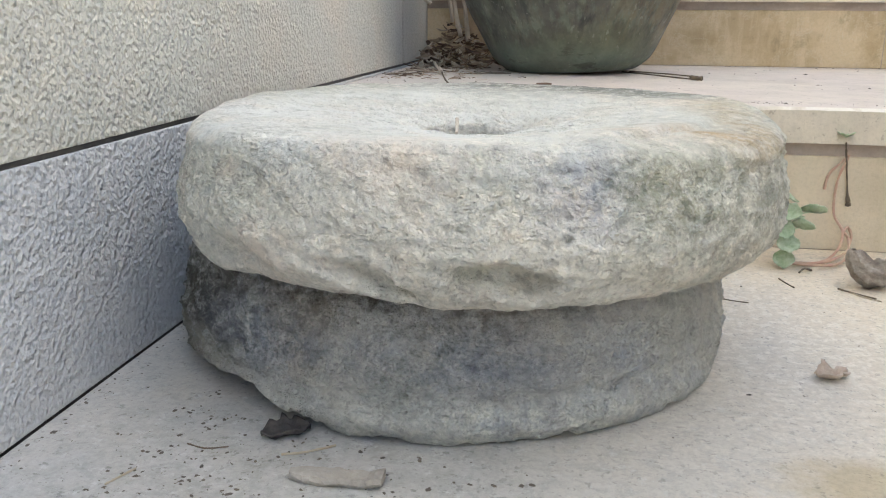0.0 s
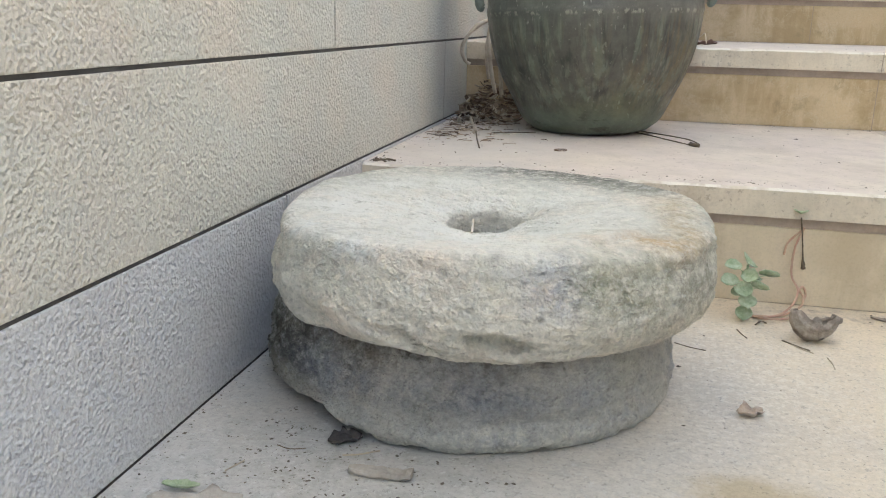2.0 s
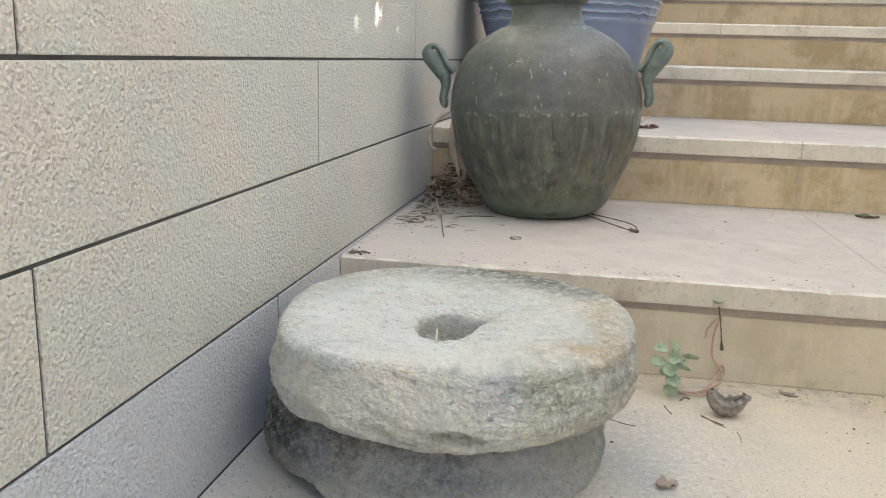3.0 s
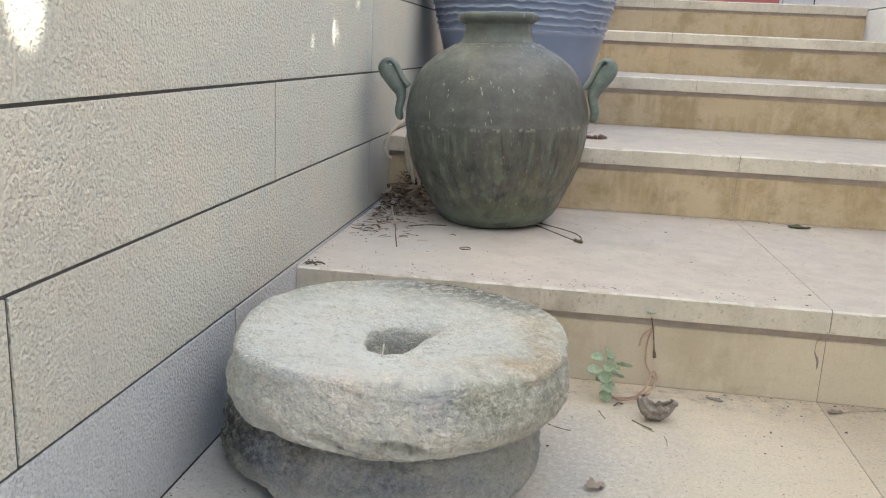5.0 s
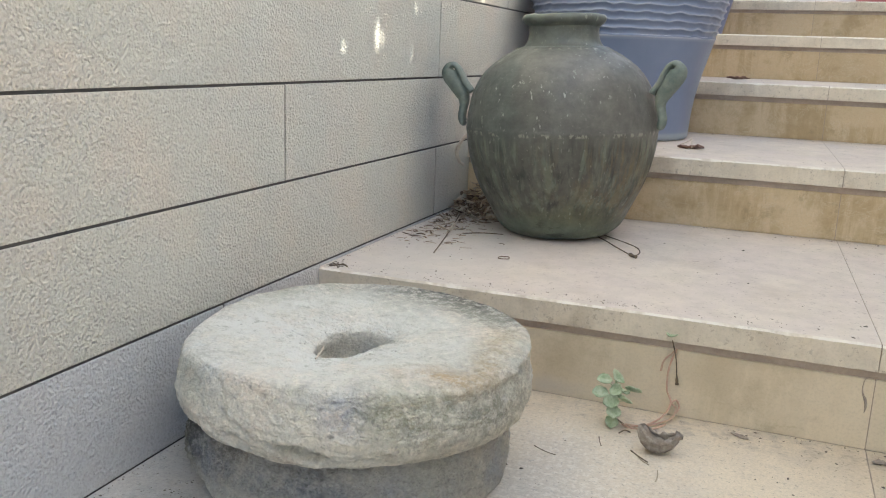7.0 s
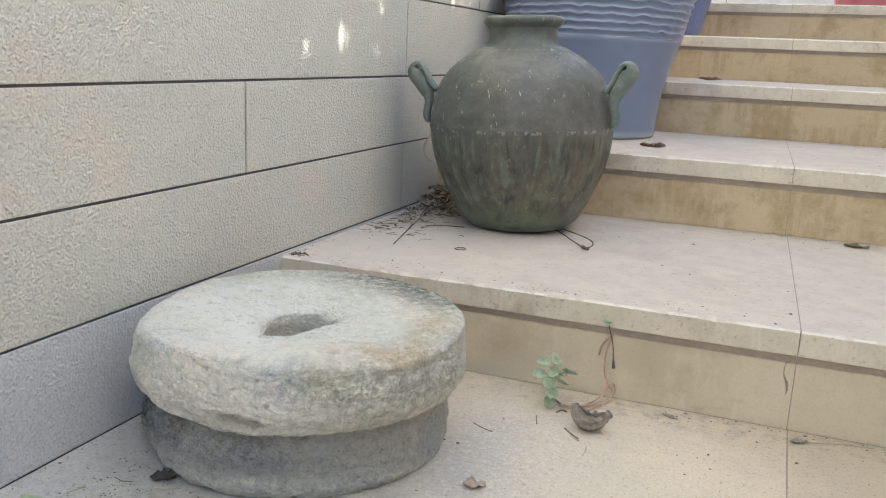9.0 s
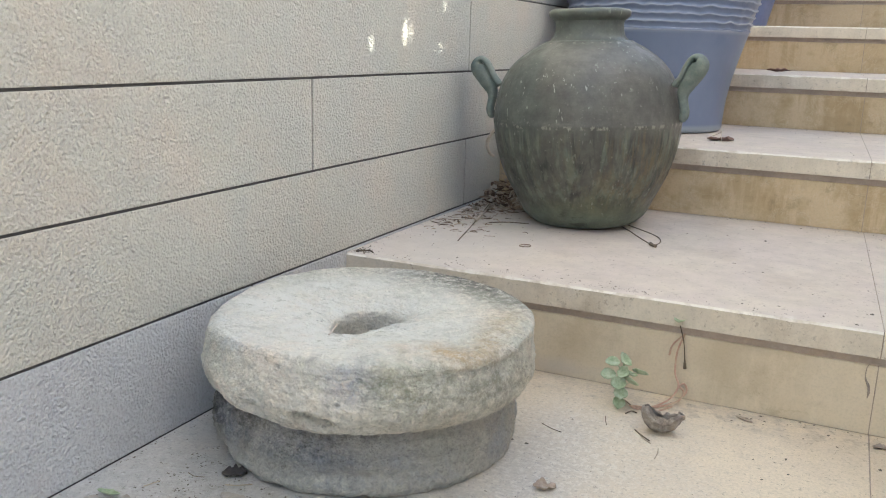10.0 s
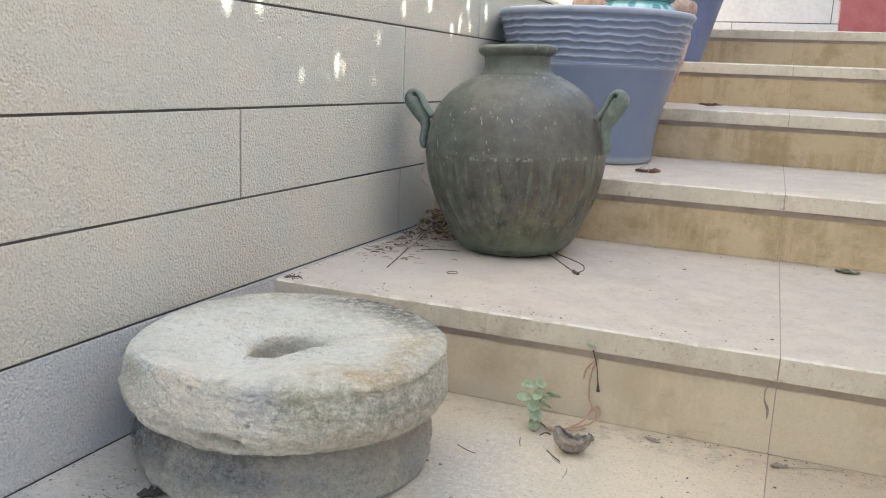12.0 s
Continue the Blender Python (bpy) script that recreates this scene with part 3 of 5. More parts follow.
def box(x0, x1, y0, y1, z0, z1, bevel=0.0, rough=0.0, seed=0):
    """A slab with broken edges."""
    bm = bmesh.new()
    bmesh.ops.create_cube(bm, size=1, matrix=Matrix.Translation(((x0 + x1) / 2, (y0 + y1) / 2, (z0 + z1) / 2)) @ Matrix.Diagonal((x1 - x0, y1 - y0, z1 - z0, 1)))
    if bevel:
        bmesh.ops.bevel(bm, geom=bm.edges[:], offset=bevel, segments=2, affect="EDGES", profile=0.6)
    return bm


def chipped_slab(x0, x1, y0, y1, z0, z1, step=0.02, chip=0.004, seed=0.0, bevel=0.003):
    """A slab whose long front edge is nibbled: cut along x, corners worn by noise."""
    bm = bmesh.new()
    cross = [(y0, z0), (y1, z0), (y1, z1), (y0 + bevel * 3, z1), (y0 + bevel, z1 - bevel * 0.4), (y0, z1 - bevel * 1.6)]
    count = max(2, int((x1 - x0) / step))
    rings = []
    for i in range(count + 1):
        x = x0 + (x1 - x0) * i / count
        n1 = max(0.0, noise.noise((x * 22, seed, 0.3))) * chip + abs(noise.noise((x * 90, seed, 1.3))) * chip * 0.35
        ring = []
        for j, (y, z) in enumerate(cross):
            dy = n1 * (1.0 if j in (4, 5) else 0.7 if j == 3 else 0)
            dz = -n1 * (0.7 if j == 5 else 0.35 if j == 4 else 0)
            if j == 0:
                dy = abs(noise.noise((x * 40, seed, 4.3))) * chip * 0.3
            ring.append(bm.verts.new((x, y + dy, z + dz)))
        rings.append(ring)
    k = len(cross)
    for a, b in zip(rings, rings[1:]):
        for j in range(k):
            bm.faces.new((a[j], a[(j + 1) % k], b[(j + 1) % k], b[j]))
    bm.faces.new(rings[0][::-1])
    bm.faces.new(rings[-1])
    bmesh.ops.recalc_face_normals(bm, faces=bm.faces[:])
    return bm


def lathe(profile, segments=64, wobble=None):
    """A turned body from (radius, height) pairs; ends of radius 0 close it. wobble(angle, i) scales the radius."""
    bm = bmesh.new()
    rings = []
    for i, (r, z) in enumerate(profile):
        if r <= 1e-6:
            rings.append([bm.verts.new((0, 0, z))])
            continue
        ring = []
        for s in range(segments):
            a = 2 * math.pi * s / segments
            dr, dz = wobble(a, i, r, z) if wobble else (0, 0)
            ring.append(bm.verts.new(((r + dr) * math.cos(a), (r + dr) * math.sin(a), z + dz)))
        rings.append(ring)
    for a, b in zip(rings, rings[1:]):
        for s in range(segments):
            t = (s + 1) % segments
            if len(a) == 1 and len(b) == 1:
                continue
            if len(a) == 1:
                bm.faces.new((a[0], b[t], b[s]))
            elif len(b) == 1:
                bm.faces.new((a[s], a[t], b[0]))
            else:
                bm.faces.new((a[s], a[t], b[t], b[s]))
    bmesh.ops.recalc_face_normals(bm, faces=bm.faces[:])
    return bm


def spline(points, steps=8):
    """A Catmull-Rom line through points of any width."""
    p = [np.array(q, float) for q in points]
    p = [2 * p[0] - p[1], *p, 2 * p[-1] - p[-2]]
    out = []
    for i in range(1, len(p) - 2):
        for s in range(steps):
            t = s / steps
            out.append(0.5 * (2 * p[i] + (p[i + 1] - p[i - 1]) * t + (2 * p[i - 1] - 5 * p[i] + 4 * p[i + 1] - p[i + 2]) * t * t
                              + (3 * p[i] - p[i - 1] - 3 * p[i + 1] + p[i + 2]) * t ** 3))
    out.append(p[-2])
    return out


def tube(bm, points, sides=7, steps=6, flat=1.0, knobs=0.0, across=None):
    """A bent rod through (x, y, z, radius) points, added to bm."""
    line = spline(points, steps)
    rings, side = [], across
    for i, q in enumerate(line):
        a, b = line[max(0, i - 1)][:3], line[min(len(line) - 1, i + 1)][:3]
        d = Vector(b - a).normalized()
        if side is None:
            side = d.orthogonal().normalized()
        side = (side - d * side.dot(d)).normalized()
        up = d.cross(side)
        thin = q[4] if len(q) > 4 else flat
        r = q[3] * (1 + knobs * noise.noise((i * 0.7, q[0] * 50, q[1] * 50)))
        rings.append([bm.verts.new(Vector(q[:3]) + (side * math.cos(2 * math.pi * s / sides) + up * math.sin(2 * math.pi * s / sides) * thin) * r) for s in range(sides)])
    for a, b in zip(rings, rings[1:]):
        for s in range(sides):
            bm.faces.new((a[s], a[(s + 1) % sides], b[(s + 1) % sides], b[s]))
    bm.faces.new(rings[0][::-1])
    bm.faces.new(rings[-1])
    return bm


def leaf_mesh(bm, m, length, width, curl=0.0, cup=0.0, thick=0.0008, rag=0.0, n=8, seed=0.0, ridges=0.0, cols=5):
    """A leaf blade with thickness: midrib along x, curled along its length and cupped across, placed by m."""
    sheets = []
    for off in (thick / 2, -thick / 2):
        rows = []
        for i in range(n + 1):
            u = i / n
            half = width / 2 * (math.sin(math.pi * (0.04 + 0.92 * u)) ** 0.75) * (1 + rag * noise.noise((u * 6, seed, 0)))
            row = []
            for j in range(cols):
                v = 2 * j / (cols - 1) - 1
                a = curl * (u - 0.5)
                x = (math.sin(a) / curl if abs(curl) > 1e-3 else (u - 0.5)) * length
                z0 = ((1 - math.cos(a)) / curl if abs(curl) > 1e-3 else 0) * length
                y = v * half
                z = z0 + cup * half * v * v + rag * 0.15 * width * noise.noise((u * 5, v * 2, seed + 3)) + ridges * math.sin(v * 13 + 2 * math.sin(u * 4)) * math.sin(math.pi * u)
                row.append(bm.verts.new(m @ Vector((x, y, z + off))))
            rows.append(row)
        sheets.append(rows)
    top, low = sheets
    for i in range(n):
        for j in range(cols - 1):
            bm.faces.new((top[i][j], top[i + 1][j], top[i + 1][j + 1], top[i][j + 1]))
            bm.faces.new((low[i][j + 1], low[i + 1][j + 1], low[i + 1][j], low[i][j]))
    rim_t = [r[0] for r in top] + top[-1][1:] + [r[-1] for r in top[-2::-1]] + top[0][-2:0:-1]
    rim_l = [r[0] for r in low] + low[-1][1:] + [r[-1] for r in low[-2::-1]] + low[0][-2:0:-1]
    for i in range(len(rim_t)):
        j = (i + 1) % len(rim_t)
        bm.faces.new((rim_t[j], rim_t[i], rim_l[i], rim_l[j]))
    return bm


# ---------------------------------------------------------------- the plan
WALL_X = -0.352            # face of the clad wall
EAST_X = 1.66              # face of the wall across the stairs
NOSES = [1.152, 2.004, 2.825, 3.645, 4.465]
TOPS = [0.185, 0.367, 0.548, 0.731, 0.926]
END_Y = 5.55
JOINTS = [0.665, 0.664, 0.634, 0.610, 0.592, 0.567]     # where the slabs meet: floor, then each step
SKEW = -0.0285

ground = part("ground", box(-400, 400, -400, 400, -0.5, -0.06), EARTH)
tagged(ground, "bare packed earth under the paved court", "ground", kind="structure")

# floor: one bed, slabs as pieces
floor = part("floor", box(WALL_X - 0.05, EAST_X, -4.0, NOSES[0] + 0.06, -0.0595, -0.006), MORTAR)
tagged(floor, "beige sandstone paving with grey dust, beside the steps", "floor", kind="structure")

# stairs
step_things = []
for i, (ny, top) in enumerate(zip(NOSES, TOPS)):
    back = NOSES[i + 1] + 0.06 if i < 4 else END_Y
    low = TOPS[i - 1] - 0.03 if i else -0.059
    step = part(f"step", box(WALL_X - 0.05, EAST_X, ny + 0.0160, back, low, top - 0.046), MORTAR)
    tagged(step, "sandstone step with a worn pinkish tread over a stained yellow riser", "step", "stair flight", "structure")
    step_things.append(step)

# wall with cladding
wall_left = part("wall_left", box(WALL_X - 0.30, WALL_X - 0.0028, -4.0, END_Y + 0.25, -0.059, 2.75), JOINT)
tagged(wall_left, "wall clad in long bush-hammered beige stone panels with dark joints", "wall", kind="structure")
wall_back = part("wall_back", box(WALL_X - 0.015, EAST_X + 0.3, END_Y + 0.022, END_Y + 0.25, 0.70, 2.75), JOINT)
tagged(wall_back, "pale stone-clad wall closing the top of the steps", "wall", kind="structure")
wall_right = part("wall_right", box(EAST_X + 0.016, EAST_X + 0.22, -4.0, END_Y + 0.021, -0.059, 2.2), JOINT)
tagged(wall_right, "pale stone-clad wall along the far side of the steps", "wall", kind="structure")

# unseen sheet added above the far wall to block the sun; a few gaps cut in it shape the flecks of sun
FLECKS = [(0.336, 0.645, 0.030, 0.042), (1.25, 0.617, 0.008, 0.014), (1.402, 0.644, 0.010, 0.030), (1.43, 0.640, 0.006, 0.016),
          (1.587, 0.613, 0.007, 0.010), (1.606, 0.714, 0.008, 0.014), (2.087, 0.765, 0.011, 0.022), (2.153, 0.788, 0.009, 0.030),
          (2.235, 0.783, 0.008, 0.018), (2.215, 0.845, 0.010, 0.026), (2.38, 0.84, 0.012, 0.03), (0.99, 0.745, 0.012, 0.022),
          (1.093, 0.750, 0.013, 0.016), (1.75, 0.80, 0.010, 0.024), (1.92, 0.83, 0.012, 0.03), (1.30, 0.80, 0.012, 0.02)]


def sun_screen():
    reach = (EAST_X + 0.10 - WALL_X) / SUN.x
    lift, drift = SUN.z * reach, SUN.y * reach
    bm = bmesh.new()
    y0, y1, z0, z1 = -4.0, END_Y + 0.02, 2.2, 0.95 + lift
    loops = [[(y0, z0), (y1, z0), (y1, z1), (y0, z1)]]
    for y, z, a, b in FLECKS:
        loops.append([(y + drift + a * math.cos(k * math.pi / 4) * (1 - 0.3 * (k in (2, 3))), z + lift + b * math.sin(k * math.pi / 4)) for k in range(8)])
    edges = []
    for loop in loops:
        vs = [bm.verts.new((EAST_X + 0.10, y, z)) for y, z in loop]
        edges += [bm.edges.new((vs[i], vs[(i + 1) % len(vs)])) for i in range(len(vs))]
    bmesh.ops.triangle_fill(bm, use_beauty=True, edges=edges)
    got = bmesh.ops.extrude_face_region(bm, geom=bm.faces[:])
    bmesh.ops.translate(bm, verts=[v for v in got["geom"] if isinstance(v, bmesh.types.BMVert)], vec=(0.006, 0, 0))
    bmesh.ops.recalc_face_normals(bm, faces=bm.faces[:])
    return part("unseen_sun_screen", bm, PLASTER)


tagged(sun_screen(), "unseen sheet added above the far wall to block the sun, with gaps for sun flecks", "wall", kind="structure")


# ---------------------------------------------------------------- millstones
def bell(x, c, w):
    return math.exp(-((x - c) / w) ** 2)


def turn_gap(a, c):
    """Degrees from c to a, between -180 and 180."""
    return (a - c + 180) % 360 - 180


def facets(q, frequency, amount):
    """Hewn facets: each cell is a small plane of its own tilt and height."""
    _, cells = noise.voronoi(q * frequency)
    c = cells[0]
    return amount * (noise.noise_vector(c * 5.7).dot(q * frequency - c) * 1.1 + 0.55 * noise.noise(c * 3.1))


def rough_stone(profile, segments, shape, relief, seed, eye_shift=(0, 0, 0)):
    """A hewn round stone: profile rows of (radius, height), bent by shape(deg, u, r, z) and roughened by relief(q, deg, u, r, z)."""
    bm = bmesh.new()
    rings = []
    n = len(profile)
    for i, (r, z) in enumerate(profile):
        u = i / (n - 1)
        ring = []
        for s in range(segments):
            a = 360 * s / segments
            rr, zz = shape(a, u, r, z)
            ca, sa = math.cos(radians(a)), math.sin(radians(a))
            p = Vector((rr * ca, rr * sa, zz)) + Vector(eye_shift) * max(0.0, min(1.0, (0.20 - r) / 0.13))
            q = Vector((p.x + seed, p.y + seed * 0.7, p.z * 1.5 + seed * 1.3))
            ring.append((p, relief(q, a, u, r, z)))
        rings.append(ring)
    verts = []
    for i, ring in enumerate(rings):
        row = []
        for s in range(segments):
            p, d = ring[s]
            t1 = rings[min(n - 1, i + 1)][s][0] - rings[max(0, i - 1)][s][0]
            t2 = ring[(s + 1) % segments][0] - ring[s - 1][0]
            nrm = t2.cross(t1)
            nrm = nrm.normalized() if nrm.length > 1e-9 else Vector((0, 0, 1))
            row.append(bm.verts.new(p + nrm * d))
        verts.append(row)
    for a, b in zip(verts, verts[1:]):
        for s in range(segments):
            t = (s + 1) % segments
            bm.faces.new((a[s], a[t], b[t], b[s]))
    bmesh.ops.contextual_create(bm, geom=[v for v in verts[-1]])
    bmesh.ops.contextual_create(bm, geom=[v for v in verts[0]])
    bmesh.ops.recalc_face_normals(bm, faces=bm.faces[:])
    return bm


def dense(points, gap):
    """(radius, height) rows at even gaps along a smooth line through points."""
    line = spline([(r, z, 0) for r, z in points], 24)
    out, last = [(line[0][0], line[0][1])], line[0]
    for q in line[1:]:
        if np.linalg.norm(q - last) >= gap:
            out.append((q[0], q[1]))
            last = q
    return out


TOP_AT, LOW_AT = (-0.063, 0.759), (-0.090, 0.795)


def soft(x, lo, hi):
    """0 below lo, 1 above hi, smooth between."""
    t = max(0.0, min(1.0, (x - lo) / (hi - lo)))
    return t * t * (3 - 2 * t)


EYE = [(0, 0.037), (30, 0.050), (60, 0.070), (90, 0.061), (135, 0.053), (180, 0.042), (225, 0.054), (255, 0.066), (270, 0.073), (285, 0.062), (315, 0.043), (360, 0.037)]


def eye_radius(a):
    """The eye of the upper stone is a rounded oblong, pointed at its front end."""
    for (a0, r0), (a1, r1) in zip(EYE, EYE[1:]):
        if a0 <= a <= a1:
            return r0 + (r1 - r0) * soft(a, a0, a1)


def upper_edge(a):
    """Height of the upper stone's chipped lower edge."""
    z = 0.1055 + 0.0095 * bell(turn_gap(a, 254), 0, 32)
    z += 0.003 * noise.noise((math.cos(radians(a)) * 4, math.sin(radians(a)) * 4, 2.0)) + 0.0015 * noise.noise((math.cos(radians(a)) * 14, math.sin(radians(a)) * 14, 2.0))
    return z


def scoops(a, z):
    """Two flakes knocked out of the lower lip: how far the face is sunk."""
    g = turn_gap(a, 266.4 - (z - 0.128) * 300)                       # a slanting ridge ends the first
    first = 0.019 * soft(g, -10, -1.0) * (1 - soft(g, -0.8, 1.2)) * soft(z, 0.118, 0.126) * (1 - soft(z, 0.136, 0.148))
    h = z - (0.1485 - 0.0011 * abs(turn_gap(a, 279)) + 0.0012 * noise.noise((a * 0.5, 3.0, 1.0)))
    across = soft(turn_gap(a, 272.5), 0, 4) * (1 - soft(turn_gap(a, 286), 0, 3.5))
    second = 0.023 * across * (1 - soft(h, -0.001, 0.0025)) * soft(h, -0.024, -0.004)
    side = 0.009 * bell(turn_gap(a, 236), 0, 8) * bell(z, 0.132, 0.012) + 0.005 * bell(turn_gap(a, 301), 0, 6) * bell(z, 0.124, 0.009)
    return first + second + side


def upper_shape(a, u, r, z):
    c, s = math.cos(radians(a)), math.sin(radians(a))
    base = upper_edge(a)
    top = 0.0010 * math.cos(radians(a - 100)) * (r / 0.24)
    lift = top * soft(z, 0.150, 0.205)
    if u > 0.6 and z < 0.190:
        z = base + (z - 0.106) / (0.190 - 0.106) * (0.190 - base) if z > 0.106 else base
    z += lift
    wide = 1 + 0.016 * bell(turn_gap(a, 38), 0, 28) - 0.024 * bell(turn_gap(a, 340), 0, 24) + 0.011 * math.cos(radians(2 * a + 40)) + 0.007 * math.cos(radians(3 * a)) + 0.009 * noise.noise((c * 2, s * 2, 7.0))
    out = -0.008 * bell(turn_gap(a, 318), 0, 16) + 0.003 * bell(turn_gap(a, 230), 0, 16) - 0.009 * bell(turn_gap(a, 186), 0, 22) + 0.004 * bell(turn_gap(a, 252), 0, 9) * bell(z, 0.135, 0.02)
    inward = max(0.0, min(1.0, (0.200 - r) / 0.15))
    rr = r * wide + (eye_radius(a) - 0.05) * inward ** 1.4 + out * soft(r, 0.16, 0.22)
    rim = bell(z, 0.211, 0.014) * soft(r, 0.20, 0.230)
    rr += 0.010 * (1 - bell(turn_gap(a, 266), 0, 50)) * rim          # the front of the rim is dressed back
    if r > 0.2 and z < 0.19:
        rr -= scoops(a, z)
    z -= 0.0060 * (1 - bell(turn_gap(a, 266), 0, 42)) * (1 - soft(s, -0.1, 0.5)) * soft(r, 0.205, 0.238) * soft(z, 0.190, 0.210)
    # the far right lip of the eye is worn to a slope, and a strip along the right rim has spalled off
    worn = bell(turn_gap(a, 50), 0, 26) * bell(r, 0.055, 0.022)
    spall = soft(turn_gap(a, 300), 0, 9) * (1 - soft(turn_gap(a, 348), 0, 14)) * soft(r, 0.190 + 0.005 * noise.noise((a * 0.12, 1.0, 0.0)), 0.197 + 0.005 * noise.noise((a * 0.12, 1.0, 0.0)))
    z -= (0.010 * worn + 0.0048 * spall) * soft(z, 0.170, 0.195)
    return rr, z


def upper_relief(q, a, u, r, z):
    d = 0.0034 * noise.noise(q * 9) + 0.0024 * noise.noise(q * 24)
    fine = 0.0013 * noise.noise(q * 58) + 0.0009 * noise.noise(q * 125) + 0.0005 * noise.noise(q * 270)
    on_top = soft(z, 0.200, 0.2145) * soft(r, 0.05, 0.075)
    rough = 1 - 0.72 * on_top
    if r < 0.2 and z < 0.15 and u > 0.5:
        return 0.0
    if on_top < 0.98:
        fine += (facets(q, 34, 0.0021) + facets(q, 72, 0.0030) + facets(q, 160, 0.0018)) * (0.35 + 0.65 * soft(z, 0.110, 0.135))
    return d * (1 - 0.15 * on_top) + fine * rough * (0.7 if r < 0.07 and u < 0.3 else 1.0)


upper = dense([(0.052, 0.098), (0.051, 0.13), (0.050, 0.165), (0.050, 0.188), (0.056, 0.1975), (0.075, 0.2040), (0.11, 0.2098), (0.15, 0.2138), (0.195, 0.2162),
               (0.2265, 0.2170), (0.2325, 0.2148), (0.2370, 0.2090), (0.2425, 0.1960), (0.2485, 0.178), (0.2525, 0.158), (0.2520, 0.140), (0.2470, 0.125), (0.2370, 0.113), (0.2220, 0.107), (0.205, 0.106), (0.18, 0.106)], 0.0018)
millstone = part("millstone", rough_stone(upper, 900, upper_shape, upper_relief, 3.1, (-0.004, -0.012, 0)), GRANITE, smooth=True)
millstone.location = (*TOP_AT, 0)
tagged(millstone, "upper millstone of pale weathered granite with an oblong eye", "millstone", "pair of millstones")


def lower_shape(a, u, r, z):
    c, s = math.cos(radians(a)), math.sin(radians(a))
    lift = 0.021 * bell(turn_gap(a, 236), 0, 15) + 0.016 * bell(turn_gap(a, 205), 0, 18) + 0.006 * bell(turn_gap(a, 299), 0, 1.6) + 0.0025 * noise.noise((c * 12, s * 12, 4.0))
    if z < 0.05:
        z = z + max(0.0, lift) * (0.05 - z) / 0.05
    wide = 1 + 0.012 * math.cos(radians(2 * a - 30)) + 0.012 * noise.noise((c * 2, s * 2, 17.0))
    ledge = 0.006 * bell(z, 0.016, 0.012) * bell(turn_gap(a, 285), 0, 55)
    groove = -0.005 * bell(z, 0.034 + 0.004 * noise.noise((c * 9, s * 9, 2.0)), 0.006) * soft(turn_gap(a, 250), 0, 12) * (1 - soft(turn_gap(a, 325), 0, 15))
    return (r + (ledge + groove) * (r > 0.15)) * wide, z


def lower_relief(q, a, u, r, z):
    d = 0.0034 * noise.noise(q * 8) + 0.0030 * noise.noise(q * 24) + 0.0017 * noise.noise(q * 58) + 0.0011 * noise.noise(q * 125) + 0.0006 * noise.noise(q * 260)
    if r > 0.18:
        rugged = (1 + 0.9 * bell(turn_gap(a, 222), 0, 24)) * (0.35 + 0.65 * soft(z, 0.004, 0.022))
        d += (facets(q, 56, 0.0050) + facets(q, 150, 0.0022)) * rugged
    return d


lower = dense([(0.05, 0.113), (0.12, 0.1135), (0.19, 0.113), (0.221, 0.109), (0.232, 0.095), (0.238, 0.066), (0.241, 0.042), (0.241, 0.022), (0.2405, 0.008), (0.237, 0.001), (0.222, -0.001), (0.19, 0.0), (0.10, 0.0)], 0.0020)
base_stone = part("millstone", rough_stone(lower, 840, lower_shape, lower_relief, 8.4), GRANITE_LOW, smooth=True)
base_stone.location = (*LOW_AT, 0.0)
tagged(base_stone, "lower millstone of dark stained granite against the clad wall", "millstone", "pair of millstones")


